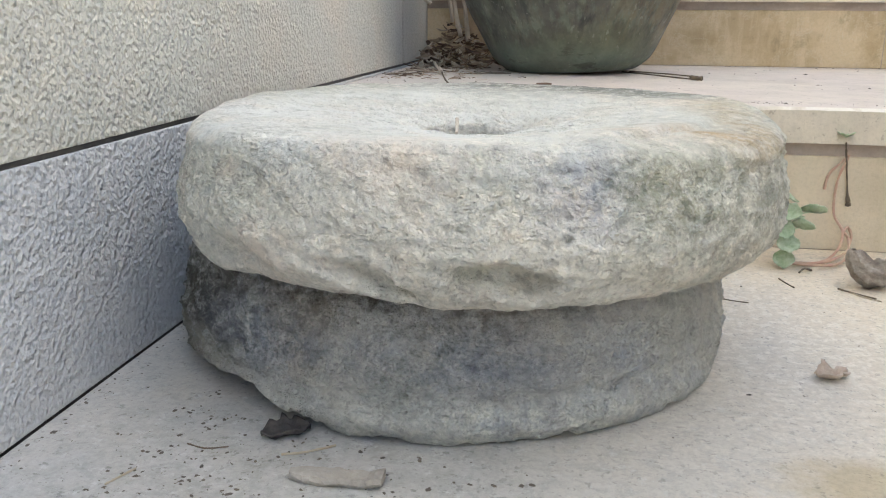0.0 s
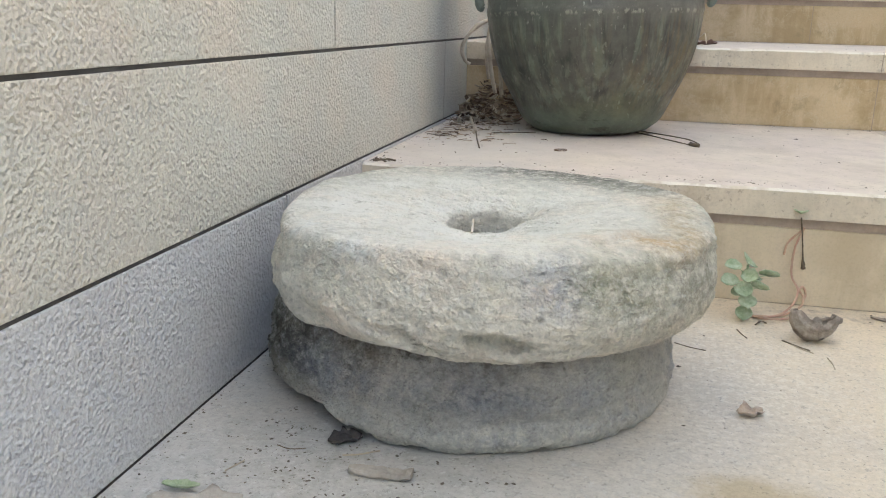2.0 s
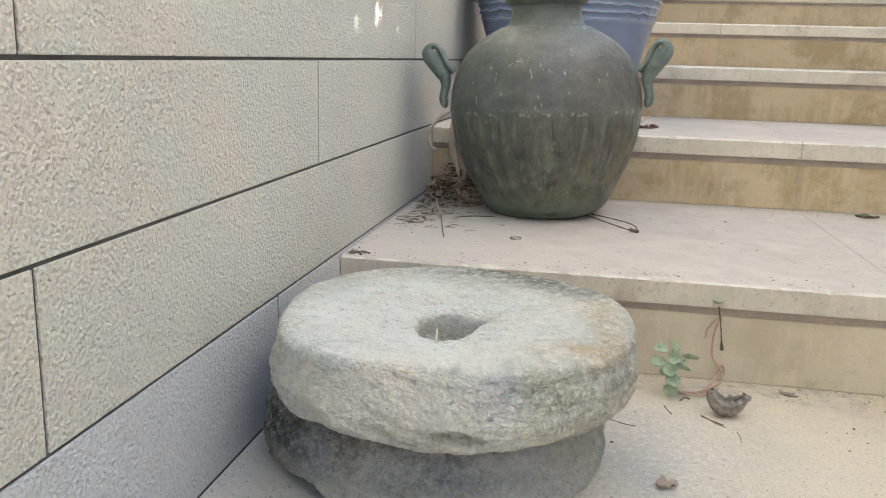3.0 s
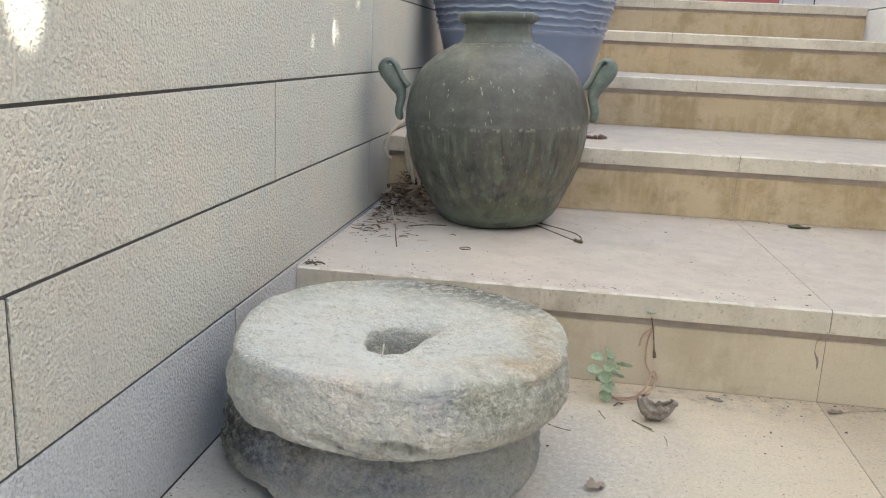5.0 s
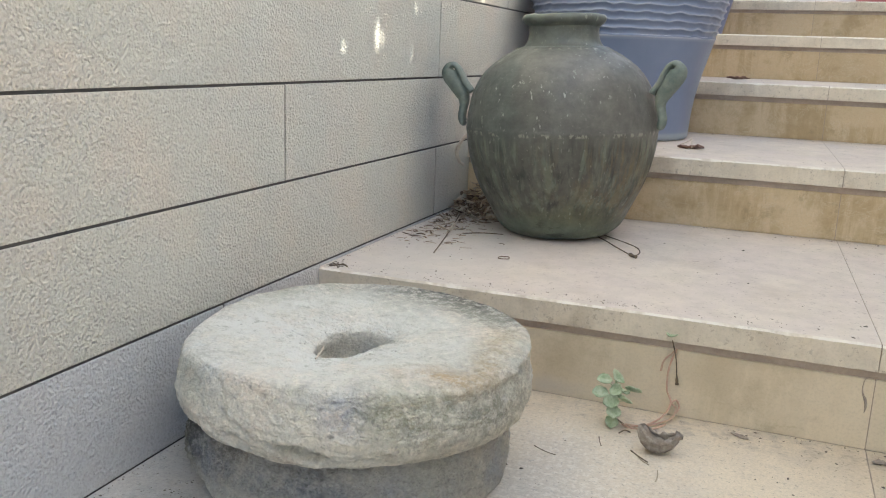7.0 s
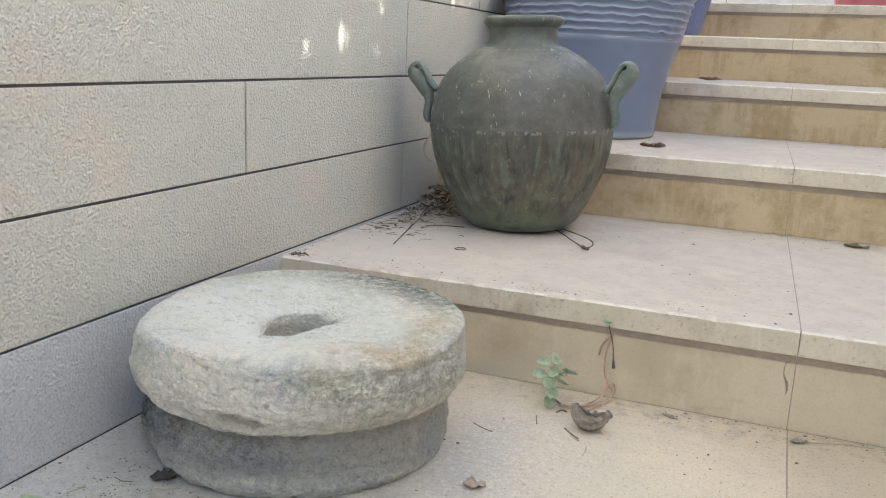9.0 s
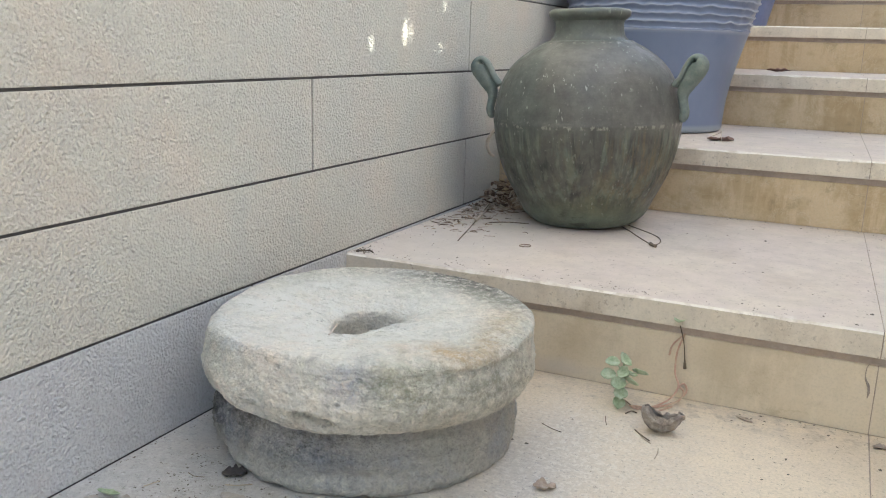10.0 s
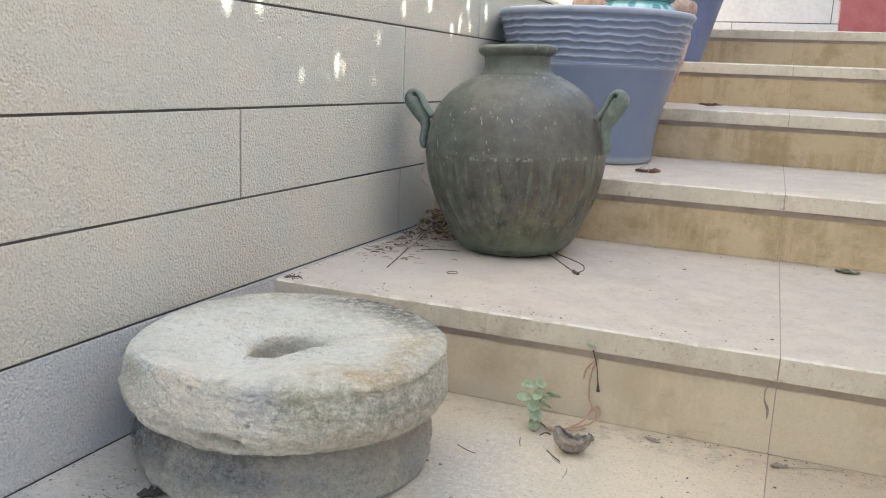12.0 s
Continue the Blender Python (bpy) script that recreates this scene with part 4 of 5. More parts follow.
# ---------------------------------------------------------------- green jar
def green_jar():
    jar = thing("storage_jar", -0.011, 1.754, TOPS[0], "big-bellied dark green jar with two lug handles", "jar")
    jar.matrix_world = jar.matrix_world @ pose(0, 0, 0.0015, 0, -2.4, 0)
    outer = [(0.10, 0.004), (0.118, 0.002), (0.133, 0.010), (0.154, 0.030), (0.181, 0.082), (0.202, 0.125), (0.217, 0.170), (0.2265, 0.212), (0.230, 0.250),
             (0.230, 0.262), (0.2265, 0.298), (0.2115, 0.351), (0.1855, 0.392), (0.148, 0.4225), (0.118, 0.440), (0.100, 0.450)]
    body = [(r, z) for r, z in dense(outer, 0.006)]
    inner = [(0.078, 0.45), (0.10, 0.43), (0.18, 0.385), (0.215, 0.32), (0.22, 0.25), (0.18, 0.10), (0.12, 0.02), (0.0, 0.018)]

    def dents(a, i, r, z):
        c, s = math.cos(a), math.sin(a)
        return 0.0022 * noise.noise((c * 3, s * 3, z * 9)) * (r / 0.2) + (0.0012 if 0.250 < z < 0.260 and r > 0.22 else 0), 0

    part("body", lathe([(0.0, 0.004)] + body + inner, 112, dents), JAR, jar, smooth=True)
    neck = [(0.099, 0.446), (0.090, 0.455), (0.0845, 0.468), (0.083, 0.484), (0.0845, 0.497), (0.080, 0.500), (0.076, 0.497), (0.074, 0.47), (0.074, 0.448)]
    lip = [(0.083, 0.493), (0.0885, 0.4965), (0.0955, 0.502), (0.0990, 0.509), (0.0985, 0.516), (0.094, 0.5205), (0.086, 0.521), (0.079, 0.516), (0.077, 0.504), (0.079, 0.494)]

    def wavy_lip(a, i, r, z):
        c, s = math.cos(a), math.sin(a)
        return 0.0016 * noise.noise((c * 2, s * 2, z * 12)), 0.0018 * noise.noise((c * 2.5, s * 2.5, 5))

    collar = part("neck", lathe(dense(neck, 0.003), 96, lambda a, i, r, z: (0.0016 * noise.noise((math.cos(a) * 2, math.sin(a) * 2, z * 12)), 0.0016 * noise.noise((math.cos(a) * 2.5, math.sin(a) * 2.5, 5)))), JAR, jar, smooth=True)
    part("rim", lathe(dense(lip, 0.003), 96, wavy_lip), JAR, collar, smooth=True)
    for turn in (-9, 188):
        c, t = Vector((math.cos(radians(turn)), math.sin(radians(turn)), 0)), Vector((-math.sin(radians(turn)), math.cos(radians(turn)), 0))
        # a stout horn: flat tail on the belly, a waist, a thick rounded head, and a thin tongue that runs back into the shoulder
        strap = [(0.2370, 0.264, 0.006, 0.7), (0.2435, 0.267, 0.0135, 0.72), (0.2480, 0.281, 0.0155, 0.66), (0.2450, 0.298, 0.0140, 0.74), (0.2420, 0.314, 0.0140, 0.86), (0.2440, 0.331, 0.0165, 0.94), (0.2535, 0.348, 0.0195, 0.96),
                 (0.2640, 0.364, 0.0210, 0.97), (0.2745, 0.379, 0.0218, 0.97), (0.2810, 0.3910, 0.0205, 0.90), (0.2790, 0.4020, 0.0180, 0.62), (0.2690, 0.4070, 0.0175, 0.44), (0.2580, 0.4000, 0.0185, 0.40), (0.2480, 0.3840, 0.0190, 0.42), (0.2390, 0.3640, 0.0190, 0.44), (0.2220, 0.3420, 0.0185, 0.44)]
        bm = bmesh.new()
        tube(bm, [(*(c * r + Vector((0, 0, z))), w, f) for r, z, w, f in strap], 18, 6, 0.42, 0.05, t)
        part("handle", bm, LUG, jar, smooth=True)
    return jar


green_jar()


# ---------------------------------------------------------------- glazed pots further up
def blue_pot():
    pot = thing("planter", -0.022, 2.545, TOPS[1], "large tapered blue glazed planter with wavy ridged collar", "plant pot")
    plain_rows = [(0.0, 0.0), (0.19, 0.0), (0.214, 0.002), (0.222, 0.010), (0.223, 0.03), (0.226, 0.08), (0.234, 0.14), (0.247, 0.20), (0.263, 0.26), (0.279, 0.318)]
    rows = dense(plain_rows[2:], 0.008)

    def ridge(a, i, r, z):
        return 0.0012 * noise.noise((math.cos(a) * 3, math.sin(a) * 3, z * 7)), 0

    body = part("body", lathe(plain_rows[:2] + rows + [(0.265, 0.318), (0.20, 0.05), (0.0, 0.04)], 96, ridge), BLUE, pot, smooth=True)
    bands = 7
    prof = []
    for i in range(bands * 9 + 1):
        u = i / (bands * 9)
        z = 0.312 + u * 0.152
        r = 0.277 + u * 0.040
        ph = (u * bands) % 1
        prof.append((r + 0.0055 * (abs(math.cos(math.pi * ph)) ** 5.0) - 0.002, z))
    prof += [(0.322, 0.470), (0.322, 0.478), (0.317, 0.482), (0.308, 0.480), (0.303, 0.47), (0.29, 0.40), (0.266, 0.312)]

    def wavy(a, i, r, z):
        c, s = math.cos(a), math.sin(a)
        w = 0.0065 * noise.noise((c * 5, s * 5, z * 9)) + 0.003 * noise.noise((c * 13, s * 13, z * 20))
        return 0.002 * noise.noise((c * 9, s * 9, z * 30)), w * max(0.0, min(1, (0.468 - z) / 0.02, (z - 0.30) / 0.02))

    part("ridged_collar", lathe(prof, 200, wavy), BLUE, pot, "blue glazed collar with wavy raised ridges", smooth=True)
    part("soil", lathe([(0.0, 0.40), (0.15, 0.402), (0.288, 0.398)], 48, lambda a, i, r, z: (0, 0.006 * noise.noise((a * 3, r * 40, 1)))), EARTH, pot)
    return pot


blue_pot()


def turquoise_pot():
    pot = thing("small_pot", 0.115, 2.55, TOPS[1] + 0.403, "small turquoise glazed pot standing inside the blue planter", "plant pot")
    rows = dense([(0.075, 0.0), (0.09, 0.004), (0.112, 0.03), (0.125, 0.065), (0.118, 0.095), (0.098, 0.112), (0.096, 0.118)], 0.005)
    part("body", lathe([(0, 0)] + rows, 64, lambda a, i, r, z: (0.0025 * math.cos(9 * a) * (0.02 < z < 0.09), 0)), TURQUOISE, pot, smooth=True)
    part("rim", lathe(dense([(0.097, 0.114), (0.108, 0.118), (0.114, 0.126), (0.116, 0.15), (0.112, 0.156), (0.104, 0.15), (0.095, 0.12)], 0.004), 64), TEAL, pot, "dark turquoise rolled rim", smooth=True)


turquoise_pot()


def terracotta_pot():
    pot = thing("terracotta_pot", -0.012, 3.13, TOPS[2], "weathered orange terracotta pot with relief, behind the blue planter", "plant pot")
    rows = dense([(0.14, 0.0), (0.155, 0.004), (0.175, 0.06), (0.202, 0.14), (0.220, 0.22), (0.226, 0.29), (0.228, 0.345)], 0.01)
    part("body", lathe([(0, 0)] + rows + [(0.21, 0.345), (0.15, 0.05), (0, 0.04)], 72, lambda a, i, r, z: (0.006 * noise.noise((math.cos(a) * 7, math.sin(a) * 7, z * 22)) * (r > 0.15), 0)), TERRACOTTA, pot, smooth=True)
    part("rim", lathe(dense([(0.222, 0.338), (0.234, 0.342), (0.242, 0.356), (0.242, 0.378), (0.234, 0.392), (0.220, 0.39), (0.212, 0.36), (0.216, 0.338)], 0.006), 72,
                      lambda a, i, r, z: (0.004 * noise.noise((math.cos(a) * 9, math.sin(a) * 9, z * 20)), 0)), TERRACOTTA, pot, smooth=True)


terracotta_pot()


def far_blue_pot():
    pot = thing("tall_planter", -0.06, 3.98, TOPS[3], "tall blue glazed planter flaring upward, on an upper step", "plant pot")
    rows = dense([(0.21, 0.0), (0.228, 0.004), (0.236, 0.03), (0.262, 0.14), (0.30, 0.28), (0.345, 0.42), (0.372, 0.50)], 0.014)
    part("body", lathe([(0, 0)] + rows + [(0.35, 0.50), (0.24, 0.06), (0, 0.05)], 80), BLUE_FAR, pot, smooth=True)
    part("rim", lathe(dense([(0.365, 0.495), (0.388, 0.50), (0.394, 0.515), (0.386, 0.53), (0.36, 0.53), (0.352, 0.50)], 0.006), 80), BLUE_FAR, pot, smooth=True)


far_blue_pot()


def red_planter():
    box_ = thing("plant_trough", 1.02, 4.82, TOPS[4], "faded red plastic plant trough on the landing by the pale wall", "plant trough")

    def tapered(w0, w1, d0, d1, z0, z1):
        bm = bmesh.new()
        bmesh.ops.create_cube(bm, size=1)
        for v in bm.verts:
            hi = v.co.z > 0
            w, d = (w1, d1) if hi else (w0, d0)
            v.co = Vector((v.co.x * w, v.co.y * d, z1 if hi else z0))
        bmesh.ops.bevel(bm, geom=bm.edges[:], offset=0.008, segments=3, affect="EDGES")
        return bm

    part("body", tapered(0.49, 0.505, 0.2, 0.22, 0, 0.19), RED, box_)
    part("rim", tapered(0.535, 0.54, 0.25, 0.255, 0.188, 0.215), RED, box_)


red_planter()


# ---------------------------------------------------------------- small growth and litter
def weed():
    plant = thing("weed", 0.268, 1.074, 0.0, "small green weed with rounded leaves at the step", "plant")
    bm = bmesh.new()
    tube(bm, [(0, 0, -0.004, 0.0025), (-0.002, -0.002, 0.02, 0.0022), (0.001, 0.0, 0.05, 0.0018), (-0.003, 0.002, 0.082, 0.0012)], 6)
    part("stem", bm, LEAF, plant, smooth=True)
    # each leaf: sideways, forward and up from the root, size, lean, roll
    spec = [(-0.001, -0.012, 0.013, 0.024, -20, 70), (0.001, -0.016, 0.032, 0.025, -10, 60), (-0.006, -0.012, 0.048, 0.026, 10, 55), (0.016, -0.010, 0.052, 0.027, 150, 40), (-0.026, -0.008, 0.058, 0.026, 15, 35),
            (0.028, -0.004, 0.070, 0.028, 165, 30), (0.002, -0.010, 0.068, 0.026, -40, 50), (-0.022, 0.002, 0.078, 0.025, 20, 25), (-0.002, 0.004, 0.086, 0.028, 80, 45), (0.010, 0.008, 0.060, 0.024, 120, 20), (-0.012, 0.006, 0.036, 0.022, 40, 25)]
    for x, y, z, size, lean, roll in spec:
        bm = bmesh.new()
        leaf_mesh(bm, Matrix.Translation((x, y, z)) @ pose(0, 0, 0, 0, 0, lean) @ pose(0, 0, 0, roll, 0, 0), size * 1.05, size * 0.92, 0.5, 0.35, 0.0012, 0.3, 12, seed=lean + z * 90, ridges=0.0005, cols=9)
        part("leaf", bm, LEAF, plant, smooth=True)
        bm = bmesh.new()
        tube(bm, [(0, 0, max(0.004, z - 0.016), 0.001), (x * 0.5, y * 0.5, z - 0.004, 0.0009), (x, y, z, 0.0007)], 5, 3)
        part("stalk", bm, LEAF, plant, smooth=True)


weed()


def dead_creeper():
    ob = thing("creeper", 0.346, 1.15, 0.0, "thin dead creeper with pink runners hanging on the riser", "creeper")
    bm = bmesh.new()
    tube(bm, [(-0.002, 0.0, 0.142, 0.001), (0.003, 0.008, 0.120, 0.0013), (0.007, 0.011, 0.10, 0.001), (0.010, 0.010, 0.076, 0.0014), (0.0115, 0.008, 0.066, 0.0035), (0.012, 0.008, 0.060, 0.0025)], 6, knobs=0.6)
    part("dry_strand", bm, TWIG, ob, "dark dry hanging strand")
    for pts in ([(-0.06, -0.07, 0.004), (-0.03, -0.065, 0.005), (-0.004, -0.03, 0.012), (0.006, -0.006, 0.03), (-0.004, 0.006, 0.05), (-0.004, 0.009, 0.09), (0.006, 0.010, 0.125)],
                [(-0.05, -0.075, 0.004), (-0.02, -0.055, 0.004), (0.01, -0.02, 0.008), (0.015, 0.0, 0.02), (0.006, -0.006, 0.03)],
                [(0.002, 0.009, 0.12), (-0.014, 0.011, 0.10), (-0.018, 0.011, 0.08)],
                [(0.006, -0.006, 0.030), (0.014, 0.002, 0.034), (0.020, 0.004, 0.022), (0.016, -0.004, 0.012)],
                [(-0.065, -0.07, 0.003), (-0.045, -0.085, 0.006), (-0.015, -0.07, 0.004), (0.004, -0.045, 0.006)]):
        bm = bmesh.new()
        tube(bm, [(*p, 0.0018) for p in pts], 5, 5, knobs=0.3)
        part("runner", bm, RUNNER, ob, "thin pinkish runner")
    for i in range(5):
        bm = bmesh.new()
        leaf_mesh(bm, Matrix.Translation((-0.004, -0.004, 0.148)) @ pose(0, 0, 0, 0, -30, i * 72 + 10) @ Matrix.Translation((0.007, 0, 0)), 0.012, 0.007, 0.3, 0.2, 0.0006, n=4)
        part("leaf", bm, LEAF, ob, "tiny green sprouting leaf")


dead_creeper()


def joint_root():
    ob = thing("rootlet", 0.653, 1.16, 0.0, "short dry rootlet hanging from the riser joint", "root")
    bm = bmesh.new()
    tube(bm, [(0.012, 0.0, 0.128, 0.0008), (-0.004, 0.002, 0.122, 0.0008), (-0.006, 0.003, 0.10, 0.0009), (0.0, 0.003, 0.086, 0.0022), (0.002, 0.003, 0.074, 0.0018), (0.001, 0.003, 0.064, 0.0005)], 6, knobs=0.4)
    part("strand", bm, DRY, ob)


joint_root()


def loose_leaf(x, y, z, length, width, turn, curl, cup, material, label, tilt=(0, 0), rag=0.4, seed=1.0, rest=0.0, ridges=0.0):
    bm = bmesh.new()
    leaf_mesh(bm, pose(0, 0, 0, tilt[0], tilt[1], turn), length, width, curl, cup, 0.0012, rag, 16, seed, ridges, 13)
    low = min(v.co.z for v in bm.verts)
    ob = part("dead_leaf", bm, material, smooth=True)
    ob.location = (x, y, z - low - rest)
    return tagged(ob, label, "leaf", "fallen leaves")


def curled_leaf():
    """A dry leaf rolled into a ridged crescent, hollow side up, with a knobbed stalk end."""
    bm = bmesh.new()
    n, cols = 30, 19
    sheets = []
    for off in (0.0, 0.0011):
        rows = []
        for i in range(n + 1):
            u = i / n
            a = radians(-78 + 150 * u)
            big = 0.036
            down = Vector((math.sin(a), 0, -math.cos(a)))
            w = 0.0195 * math.sin(math.pi * (0.07 + 0.86 * u)) ** 0.7 * (1.08 - 0.4 * u) + (0.003 if u > 0.93 else 0)
            row = []
            for j in range(cols):
                v = 2 * j / (cols - 1) - 1
                b = radians(112 + 16 * noise.noise((u * 7, v > 0, 3.0))) * v
                r = w * (1 + 0.17 * math.sin(b * 9 + 3 * u) + 0.16 * noise.noise((u * 12, v * 4, 1.0))) - off
                row.append(bm.verts.new(down * (big * 0.62 + r * math.cos(b)) + Vector((0.0, r * math.sin(b) * 0.9, 0.0)) + Vector((0.010 * (u - 0.5), 0, 0))))
            rows.append(row)
        sheets.append(rows)
    top, low = sheets
    for i in range(n):
        for j in range(cols - 1):
            bm.faces.new((top[i][j], top[i + 1][j], top[i + 1][j + 1], top[i][j + 1]))
            bm.faces.new((low[i][j + 1], low[i + 1][j + 1], low[i + 1][j], low[i][j]))
    rims = [[r[0] for r in q] + q[-1][1:] + [r[-1] for r in q[-2::-1]] + q[0][-2:0:-1] for q in sheets]
    for i in range(len(rims[0])):
        k = (i + 1) % len(rims[0])
        bm.faces.new((rims[0][k], rims[0][i], rims[1][i], rims[1][k]))
    bmesh.ops.recalc_face_normals(bm, faces=bm.faces[:])
    bm.transform(pose(0, 0, 0, -6, 4, 8) @ Matrix.Diagonal((1.02, 1.05, 1.12, 1.0)))
    lowest = min(v.co.z for v in bm.verts)
    ob = part("dead_leaf", bm, CURLED, smooth=True)
    ob.location = (0.354, 1.004, -lowest)
    tagged(ob, "curled brown dead leaf on the floor by the weed", "leaf", "fallen leaves")


curled_leaf()
loose_leaf(0.240, 0.732, 0, 0.034, 0.020, 28, 0.6, 0.5, TAN_LEAF, "small dry tan leaf on the floor", (8, 6), 1.1, 9.7, ridges=0.0016)
loose_leaf(0.470, 1.122, 0, 0.032, 0.010, -25, 0.4, 0.5, DRY, "narrow brown dead leaf near the step", (0, 0), 0.4, 3.3)
loose_leaf(-0.172, 0.556, 0, 0.036, 0.022, 32, 0.4, 0.4, DRY_DARK, "black dead leaf beside the lower millstone", (0, 0), 1.1, 2.2, ridges=0.0012)
loose_leaf(0.243, 2.235, TOPS[1], 0.075, 0.035, 5, 0.4, 0.5, RUSSET, "crumpled russet leaf on a tread by the blue planter", (0, 0), 1.0, 4.9)
loose_leaf(0.684, 1.116, 0, 0.030, 0.014, 15, 0.4, 0.5, DRY, "small grey dead leaf at the foot of the first riser", (0, 0), 0.8, 6.1)
loose_leaf(0.80, 1.955, TOPS[0], 0.06, 0.022, -5, 0.5, 0.6, LEAF_OLD, "olive dead leaf at the foot of the second riser", (0, 0), 0.7, 5.5)
loose_leaf(0.30, 3.3, TOPS[2], 0.09, 0.03, 8, 0.5, 0.6, RUSSET, "russet dead leaf on an upper tread", (0, 0), 0.8, 7.5)


loose_leaf(-0.262, 0.412, 0, 0.085, 0.034, 12, 0.3, 0.3, BARK, "pale tan dead leaf on the dusty floor near the wall", (0, 0), 0.7, 12.5)
loose_leaf(-0.284, 0.428, 0.003, 0.036, 0.010, 10, 0.8, 0.9, LEAF, "curled green leaf on the dusty floor near the wall", (0, 0), 0.5, 13.1)


def bark():
    bm = bmesh.new()
    rng = random.Random(2)
    rows = []
    for i in range(13):
        u = i / 12
        half = 0.0085 * (1 - 0.25 * abs(u - 0.6)) * (0.35 if i == 0 else 0.75 if i == 1 else 1) * rng.uniform(0.9, 1.08)
        sec = []
        for j in range(10):
            a = 2 * math.pi * j / 10
            sec.append(bm.verts.new(((u - 0.5) * 0.062, math.cos(a) * half * (1 + rng.uniform(-0.08, 0.08)), 0.0034 + 0.0032 * max(-1, min(1, 1.6 * math.sin(a))) + rng.uniform(-0.0007, 0.0007) + 0.002 * (u > 0.9))))
        rows.append(sec)
    for a, b in zip(rows, rows[1:]):
        for j in range(10):
            bm.faces.new((a[j], a[(j + 1) % 10], b[(j + 1) % 10], b[j]))
    bm.faces.new(rows[0][::-1])
    bm.faces.new(rows[-1])
    bmesh.ops.recalc_face_normals(bm, faces=bm.faces[:])
    ob = part("bark_chip", bm, BARK)
    ob.matrix_world = pose(-0.118, 0.501, 0.0, 0, 0, 2)
    tagged(ob, "pale splintered chip of wood on the dusty floor", "wood chip")


bark()


def twig(points, material, label, z=0.0, radius=0.0012, name="twig"):
    bm = bmesh.new()
    x0, y0 = points[0][:2]
    tube(bm, [(p[0] - x0, p[1] - y0, p[2] if len(p) > 2 else radius, radius) for p in points], 6, 5, knobs=0.4)
    ob = part(name, bm, material)
    ob.location = (x0, y0, z)
    return tagged(ob, label, "twig", "twigs and straws")


twig([(-0.165, 0.527), (-0.15, 0.533), (-0.132, 0.546)], STRAW, "short yellow straw on the dusty floor", radius=0.0009)
twig([(-0.064, 0.640, 0.0), (-0.066, 0.655, 0.003), (-0.068, 0.668, 0.007)], ROOT, "pale straw leaning over the eye of the millstone", 0.2085, 0.0013, "straw")
twig([(-0.262, 0.470), (-0.258, 0.480), (-0.253, 0.492)], STRAW, "short pale straw on the dusty floor near the wall", radius=0.0008)
twig([(-0.235, 0.530), (-0.22, 0.526), (-0.205, 0.531)], TWIG, "short dark twig on the dusty floor near the wall", radius=0.0006)
twig([(0.20, 2.30), (0.235, 2.26, 0.02), (0.245, 2.22, 0.03), (0.25, 2.20, 0.004)], ROOT, "pale bent stalk on the tread by the blue planter", TOPS[1])
twig([(0.165, 0.94), (0.185, 0.928), (0.205, 0.922)], TWIG, "thin dark twig on the floor by the millstone", radius=0.0007)
twig([(0.085, 1.745), (0.118, 1.70), (0.150, 1.648), (0.196, 1.578)], TWIG, "bent dark twig beside the jar", TOPS[0], 0.0013)
twig([(0.100, 1.765), (0.152, 1.716), (0.193, 1.669), (0.209, 1.63), (0.212, 1.595), (0.204, 1.570)], TWIG, "bent dark twig beside the jar", TOPS[0], 0.0012)
twig([(0.197, 1.572), (0.204, 1.560), (0.213, 1.553)], TWIG, "stub of a broken twig on the first step", TOPS[0], 0.004)
twig([(-0.194, 1.376), (-0.222, 1.50), (-0.255, 1.65, 0.006), (-0.30, 1.84, 0.012)], TWIG, "long thin twig on the first step by the wall", TOPS[0], 0.0014)
twig([(-0.21, 1.60), (-0.17, 1.63), (-0.12, 1.64)], TWIG, "thin twig on the first step by the wall", TOPS[0], 0.0013)
twig([(0.311, 0.990), (0.327, 0.973), (0.342, 0.960)], TWIG, "short dark twig on the floor by the curled leaf", radius=0.0011)
twig([(0.318, 0.984), (0.331, 0.964), (0.345, 0.952)], STRAW, "short yellow straw on the floor by the curled leaf", radius=0.0009)
twig([(0.360, 0.940), (0.3625, 0.922), (0.362, 0.902)], STRAW, "thin pale straw on the floor by the curled leaf", radius=0.0008)
twig([(0.266, 1.104), (0.276, 1.088, 0.004), (0.289, 1.076, 0.003), (0.304, 1.079)], TWIG, "dry dark stem under the weed", radius=0.0012)
twig([(0.282, 1.046), (0.290, 1.055, 0.004), (0.299, 1.058)], TWIG, "dry dark stem under the weed", radius=0.0012)
twig([(0.676, 1.117), (0.712, 1.128), (0.752, 1.143), (0.80, 1.150)], STRAW, "straight dry straw at the foot of the first riser", radius=0.0010)
twig([(0.254, 1.019), (0.258, 1.003), (0.264, 0.986)], TWIG, "thin twig on the floor by the weed", radius=0.0008)
twig([(-0.047, 1.398), (-0.034, 1.405), (-0.038, 1.421), (-0.054, 1.417), (-0.056, 1.402), (-0.045, 1.397)], LITTER, "small ring of dry stalk on the first step", TOPS[0], 0.0010)
twig([(-0.305, 1.86, 0.012), (-0.285, 1.77, 0.006), (-0.262, 1.68), (-0.243, 1.59)], ROOT, "pale dry blade of grass on the first step", TOPS[0], 0.0042, "grass_blade")
twig([(-0.335, 1.165), (-0.315, 1.185), (-0.30, 1.176)], TWIG, "scrap of twig in the corner of the first step", TOPS[0], 0.0016)
twig([(-0.34, 1.19), (-0.325, 1.178), (-0.312, 1.16)], TWIG, "scrap of twig in the corner of the first step", TOPS[0], 0.0014)


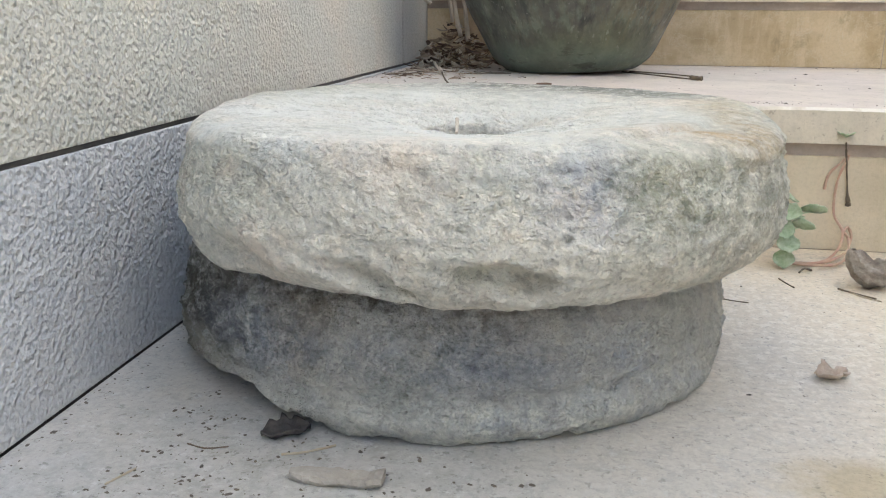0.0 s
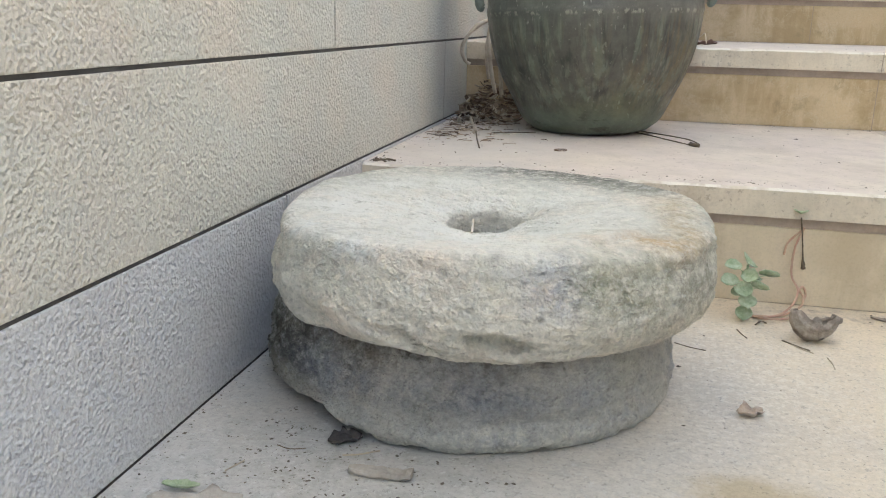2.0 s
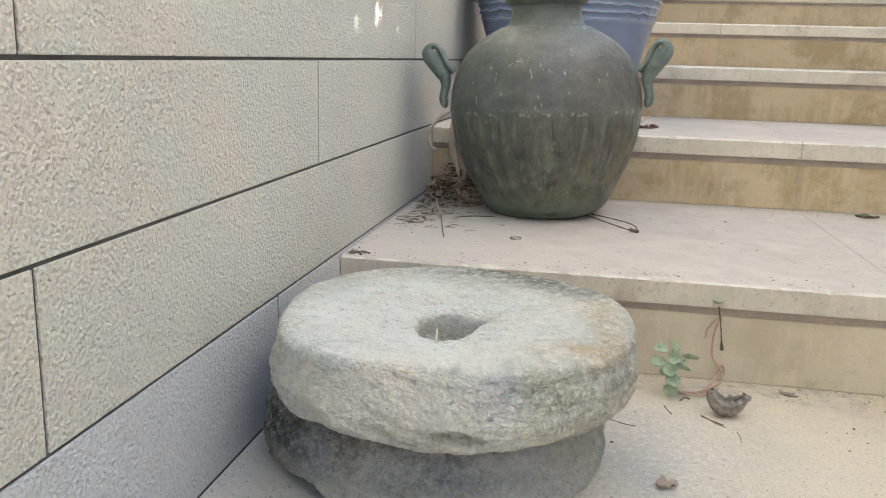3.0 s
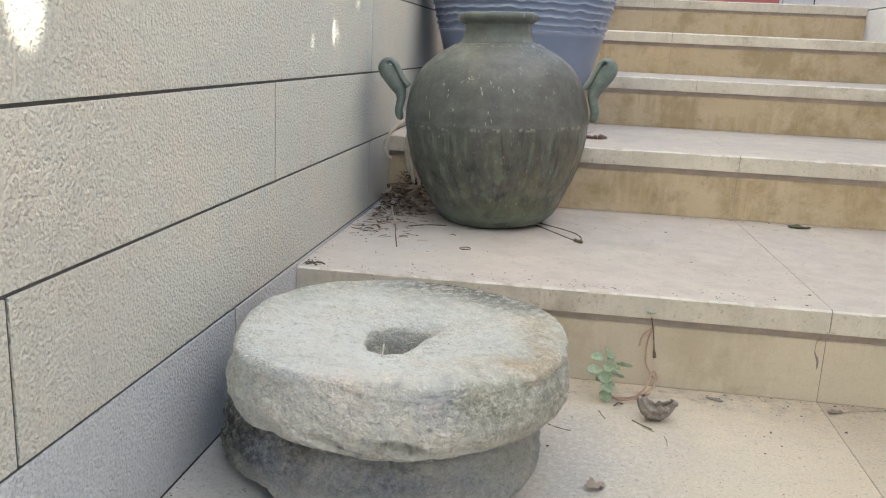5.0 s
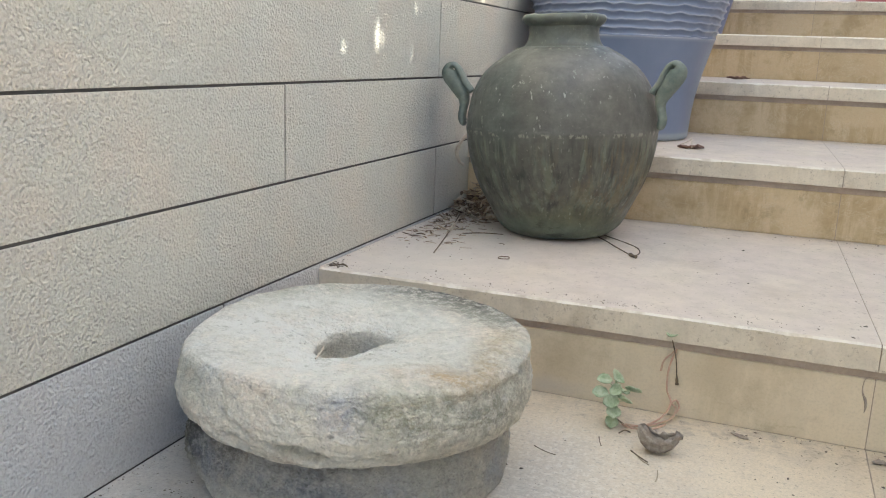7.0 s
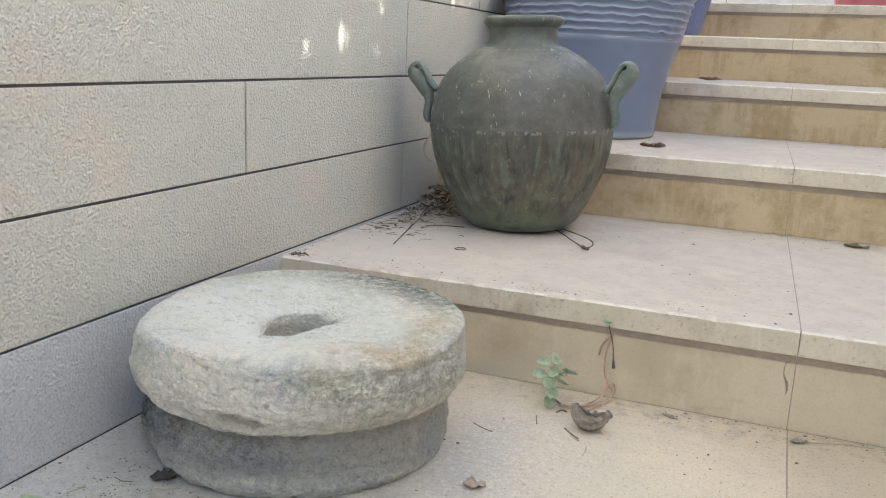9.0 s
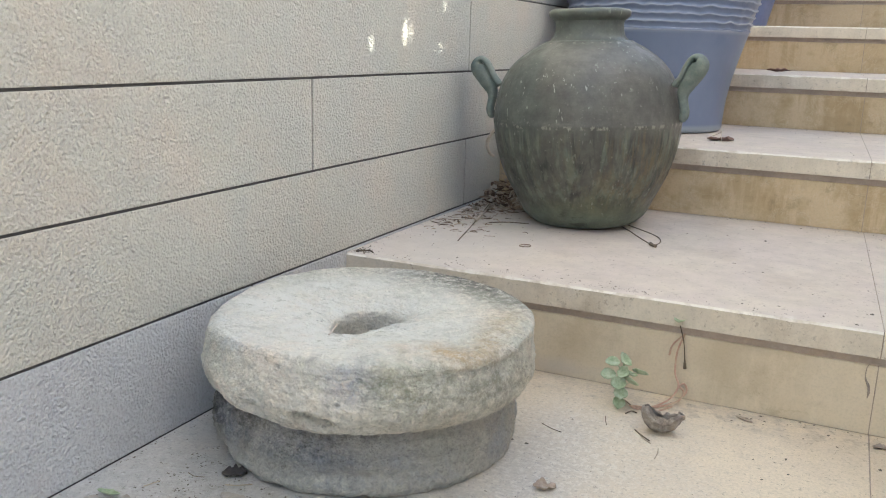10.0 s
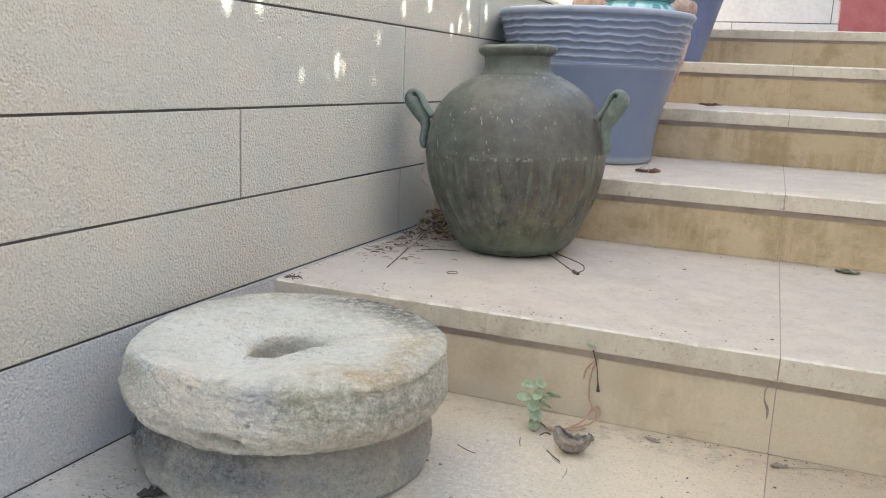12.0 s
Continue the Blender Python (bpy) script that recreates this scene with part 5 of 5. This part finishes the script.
def pale_roots():
    ob = thing("climbing_roots", -0.30, 1.92, TOPS[0], "pale dry roots hanging down the wall behind the jar", "root")
    rng = random.Random(8)
    for pts in ([(0.025, 0.0, 0.235), (0.0, -0.02, 0.222), (-0.024, -0.04, 0.195), (-0.036, -0.045, 0.165), (-0.030, -0.04, 0.138), (-0.018, -0.035, 0.128)],
                [(0.03, 0.03, 0.25), (0.02, 0.0, 0.20), (0.03, -0.01, 0.12), (0.045, -0.02, 0.06)],
                [(0.035, 0.03, 0.26), (0.035, 0.02, 0.18), (0.05, 0.0, 0.12), (0.06, -0.01, 0.05)],
                [(0.02, 0.04, 0.23), (0.01, 0.03, 0.16), (0.02, 0.02, 0.09)]):
        bm = bmesh.new()
        tube(bm, [(*p, 0.0050 + rng.uniform(-0.0012, 0.0012)) for p in pts], 7, 6, knobs=0.2)
        part("root", bm, ROOT, ob, smooth=True)


pale_roots()


def litter_heap():
    """A heap of small dry leaves and stalks in the corner beside the jar."""
    rng = random.Random(11)
    bm = bmesh.new()
    for i in range(330):
        x, y = rng.gauss(-0.265, 0.05), rng.gauss(1.90, 0.075)
        if not (-0.345 < x < -0.1 and 1.6 < y < 2.0):
            continue
        h = 0.085 * bell(x, -0.27, 0.07) * bell(y, 1.93, 0.10)
        if (x + 0.019) ** 2 + (y - 1.754) ** 2 < 0.165 ** 2:
            continue
        m = Matrix.Translation((x, y, TOPS[0] + 0.003 + h * rng.random())) @ pose(0, 0, 0, rng.uniform(-40, 40), rng.uniform(-30, 30), rng.uniform(0, 360))
        leaf_mesh(bm, m, rng.uniform(0.015, 0.042), rng.uniform(0.004, 0.014), rng.uniform(0.2, 1.6), rng.uniform(0, 0.8), 0.0008, 0.5, 4, i * 0.7)
    for i in range(150):                       # flat shavings around its foot
        x, y = -0.33 + abs(rng.gauss(0, 0.07)), rng.gauss(1.76, 0.12)
        if y > 1.98 or y < 1.4 or (x + 0.019) ** 2 + (y - 1.754) ** 2 < 0.165 ** 2:
            continue
        m = Matrix.Translation((x, y, TOPS[0] + 0.0025)) @ pose(0, 0, 0, rng.uniform(-8, 8), rng.uniform(-8, 8), rng.uniform(0, 360))
        leaf_mesh(bm, m, rng.uniform(0.012, 0.035), rng.uniform(0.002, 0.007), rng.uniform(-0.5, 0.5), 0.2, 0.0008, 0.5, 4, i * 0.37)
    ob = part("leaf_litter", bm, LITTER)
    tagged(ob, "heap of small brown dry leaves in the corner beside the jar", "leaf litter", kind="stuff")
    bm = bmesh.new()
    for i in range(110):
        x = -0.33 + abs(rng.gauss(0, 0.10))
        y = rng.uniform(1.45, 1.98)
        a = rng.uniform(0, 6.28)
        ln = rng.uniform(0.006, 0.028)
        z = TOPS[0] + 0.0012
        tube(bm, [(x, y, z, 0.0009), (x + math.cos(a) * ln / 2, y + math.sin(a) * ln / 2, z + 0.001, 0.0007), (x + math.cos(a + 0.4) * ln, y + math.sin(a + 0.4) * ln, z, 0.0005)], 4, 2)
    ob = part("stalk_litter", bm, LITTER)
    tagged(ob, "scattered dry stalks on the first step beside the jar", "leaf litter", kind="stuff")


litter_heap()


def crumbs():
    """Grit and leaf crumbs strewn over the floor and the treads."""
    rng = random.Random(21)
    bm = bmesh.new()

    def crumb(x, y, z, s):
        turn, count = rng.uniform(0, 6.28), 6
        long, wide = s * rng.uniform(0.8, 1.3), s * rng.uniform(0.4, 0.8)
        ring = []
        for k in range(count):
            t, r = 2 * math.pi * k / count, rng.uniform(0.7, 1.1)
            p, q = long * r * math.cos(t), wide * r * math.sin(t)
            ring.append(bm.verts.new((x + p * math.cos(turn) - q * math.sin(turn), y + p * math.sin(turn) + q * math.cos(turn), z - 0.0002)))
        peak = bm.verts.new((x + rng.uniform(-0.3, 0.3) * s, y + rng.uniform(-0.3, 0.3) * s, z + s * rng.uniform(0.25, 0.5)))
        for k in range(count):
            bm.faces.new((ring[k], ring[(k + 1) % count], peak))

    for i in range(420):                       # dusty patch in front of the stones
        x, y = rng.gauss(-0.17, 0.10), rng.gauss(0.50, 0.07)
        if WALL_X + 0.004 < x < 0.4 and (x + 0.088) ** 2 + (y - 0.793) ** 2 > 0.245 ** 2:
            crumb(x, y, 0.0, abs(rng.gauss(0, 0.0013)) + 0.0004)
    for i in range(420):
        x, y = rng.uniform(0.15, 1.3), rng.uniform(0.55, 1.15)
        if (x + 0.088) ** 2 + (y - 0.793) ** 2 > 0.25 ** 2:
            crumb(x, y, 0.0, abs(rng.gauss(0, 0.0009)) + 0.0003)
    for i in range(150):
        crumb(rng.uniform(0.45, 1.2), NOSES[0] - abs(rng.gauss(0.0, 0.03)) - 0.002 + 0.01, 0.0, abs(rng.gauss(0, 0.0016)) + 0.0005)
    for i in range(130):                       # dirt along the nosing of the first step
        crumb(rng.uniform(WALL_X + 0.01, 0.55), NOSES[0] + 0.012 + abs(rng.gauss(0, 0.02)), TOPS[0], abs(rng.gauss(0, 0.0014)) + 0.0005)
    for i in range(40):                        # swept into the corner of the first step
        crumb(WALL_X + 0.006 + abs(rng.gauss(0, 0.014)), NOSES[0] + 0.010 + abs(rng.gauss(0, 0.03)), TOPS[0], abs(rng.gauss(0, 0.0022)) + 0.0008)
    for k in range(5):
        y0, y1 = NOSES[k] + 0.02, (NOSES[k + 1] if k < 4 else END_Y)
        for i in range(190 if k == 0 else 90):
            crumb(rng.uniform(WALL_X + 0.01, EAST_X - 0.3), rng.uniform(y0, y1), TOPS[k], abs(rng.gauss(0, 0.0016 if k else 0.0013)) + 0.0005)
    for i in range(260):                       # along the foot of the clad wall
        y = rng.uniform(0.2, 1.98)
        step_z = 0.0 if y < NOSES[0] - 0.01 else TOPS[0]
        crumb(WALL_X + 0.004 + abs(rng.gauss(0, 0.012)), y if step_z == 0 else max(y, NOSES[0] + 0.01), step_z, abs(rng.gauss(0, 0.0013)) + 0.0004)
    for k in range(4):                         # and of each riser above a tread
        for i in range(110):
            crumb(rng.uniform(0.25, EAST_X - 0.1), NOSES[k + 1] + 0.009 - abs(rng.gauss(0, 0.022)), TOPS[k], abs(rng.gauss(0, 0.0017)) + 0.0005)
    chips = [(0.387, 1.894), (0.562, 1.916), (0.549, 1.329), (0.643, 1.411), (0.647, 1.247), (0.428, 1.766), (0.451, 1.45), (0.387, 1.50), (0.499, 1.215), (0.572, 1.192), (0.623, 1.171)]
    for x, y in chips:                         # larger crumbs on the first tread
        crumb(x, y, TOPS[0], rng.uniform(0.003, 0.0055))
        crumb(x + rng.gauss(0, 0.012), y + rng.gauss(0, 0.012), TOPS[0], rng.uniform(0.001, 0.0025))
    for _ in range(90):                        # grit along the first nosing and in its corner by the wall
        crumb(rng.uniform(WALL_X + 0.01, 0.30), NOSES[0] + 0.012 + abs(rng.gauss(0, 0.03)), TOPS[0], abs(rng.gauss(0, 0.0014)) + 0.0007)
    for _ in range(70):
        crumb(rng.gauss(-0.20, 0.09), 1.45 + rng.gauss(0, 0.12), TOPS[0], abs(rng.gauss(0, 0.0013)) + 0.0006)
    for x, y in [(0.50, 0.976), (0.546, 1.001), (0.604, 1.127), (0.679, 1.033), (0.531, 0.98), (0.553, 0.95), (0.618, 1.087), (0.143, 0.86), (0.168, 0.857)]:
        crumb(x, y, 0.0, rng.uniform(0.0025, 0.005))
    for x, y in [(-0.25, 0.612), (-0.228, 0.569), (-0.22, 0.572), (-0.228, 0.555), (-0.335, 0.608), (-0.257, 0.512), (-0.259, 0.573), (-0.221, 0.511), (-0.186, 0.518), (-0.221, 0.48), (-0.21, 0.488), (-0.256, 0.487), (-0.259, 0.47)]:
        for _ in range(5):                     # clods of dirt on the dusty floor
            crumb(x + rng.gauss(0, 0.006), y + rng.gauss(0, 0.005), 0.0, rng.uniform(0.0008, 0.0026))
    bmesh.ops.recalc_face_normals(bm, faces=bm.faces[:])
    ob = part("grit", bm, GRIT)
    tagged(ob, "scattered dark grit and leaf crumbs on floor and treads", "grit", kind="stuff")


crumbs()

# ---------------------------------------------------------------- slabs and panels
ys = [NOSES[0] + 0.014 - 1.0 * k for k in range(0, 5)]
for x0, x1 in ((WALL_X + 0.0014, JOINTS[0] - 0.0009), (JOINTS[0] + 0.0009, EAST_X - 0.002)):
    for y1, y0 in zip(ys, ys[1:]):
        part("paving_slab", box(x0, x1, y0 + 0.0012, y1 - 0.0012, -0.0055, 0.0, 0.0008), FLOOR, floor)
part("joint", box(JOINTS[0] - 0.0008, JOINTS[0] + 0.0008, ys[-1], ys[0], -0.0055, -0.0005), JOINT_FILL, floor)


def skewed(bm, ny, jx, far):
    """Lets the meeting edge of a slab at jx run aslant, as the joint line does, while its far edge stays."""
    for v in bm.verts:
        v.co.x += SKEW * (v.co.y - ny) * max(0.0, min(1.0, (v.co.x - far) / (jx - far)))
    return bm


for i, (step, ny, top) in enumerate(zip(step_things, NOSES, TOPS)):
    back = NOSES[i + 1] + 0.022 if i < 4 else END_Y - 0.004
    foot = TOPS[i - 1] + 0.001 if i else 0.001
    jx = JOINTS[i + 1]
    ends = (jx - 0.0009, jx + 0.0009)
    for j, (x0, x1) in enumerate(((WALL_X + 0.0015, ends[0]), (ends[1], EAST_X - 0.002))):
        part("tread", skewed(chipped_slab(x0, x1, ny, back, top - 0.046, top, 0.008, 0.0055, i * 3.7 + j), ny, ends[j], (x0, x1)[j]), TREAD, step)
        part("riser", chipped_slab(x0, x1, ny + 0.0115, ny + 0.0157, foot, top - 0.063, 0.03, 0.0015, i * 5.1 + j + 40, 0.001), RISER if i == 0 else RISER_UP, step)
    part("joint", skewed(box(jx - 0.0008, jx + 0.0008, ny + 0.003, back, top - 0.045, top - 0.0005), ny, jx - 0.0008, jx - 1.0), JOINT_FILL, step)
    part("joint", box(jx - 0.0008, jx + 0.0008, ny + 0.0120, ny + 0.0155, foot, top - 0.064), JOINT_FILL, step)

COURSES = [-0.0015, 0.191, 0.3705, 0.5475, 0.749]
while COURSES[-1] < 2.6:
    COURSES.append(COURSES[-1] + 0.18)
STARTS = [0.840, 0.280, 1.032, 0.283]


def panels(wall, lo, hi, courses, starts, length, make, materials, gap=0.0023):
    """Staggered panels over a wall from lo to hi; make(a, b, z0, z1) gives one panel's mesh."""
    for c, (z0, z1) in enumerate(zip(courses, courses[1:])):
        a = starts[c % len(starts)]
        while a > lo:
            a -= length
        while a < hi:
            p, q = max(a, lo), min(a + length, hi)
            if q - p > 0.02:
                part("stone_panel", make(p + 0.0023, q - 0.0023, z0 + gap, z1 - gap), materials[min(c, len(materials) - 1)], wall)
            a += length


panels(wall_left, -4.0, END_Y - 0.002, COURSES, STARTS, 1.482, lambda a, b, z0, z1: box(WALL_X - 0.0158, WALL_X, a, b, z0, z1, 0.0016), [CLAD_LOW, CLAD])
upper_rows = [0.87] + [1.034 + 0.40 * k for k in range(0, 5)]
panels(wall_back, WALL_X + 0.003, EAST_X - 0.003, upper_rows, [0.165, 0.745], 1.3, lambda a, b, z0, z1: box(a, b, END_Y, END_Y + 0.0218, z0, z1, 0.002), [CLAD_PALE])
panels(wall_right, -4.0, END_Y - 0.003, [0.0 + 0.182 * k for k in range(0, 13)], [0.5, 1.2], 1.4, lambda a, b, z0, z1: box(EAST_X, EAST_X + 0.0158, a, b, z0, z1, 0.002), [CLAD_PALE])
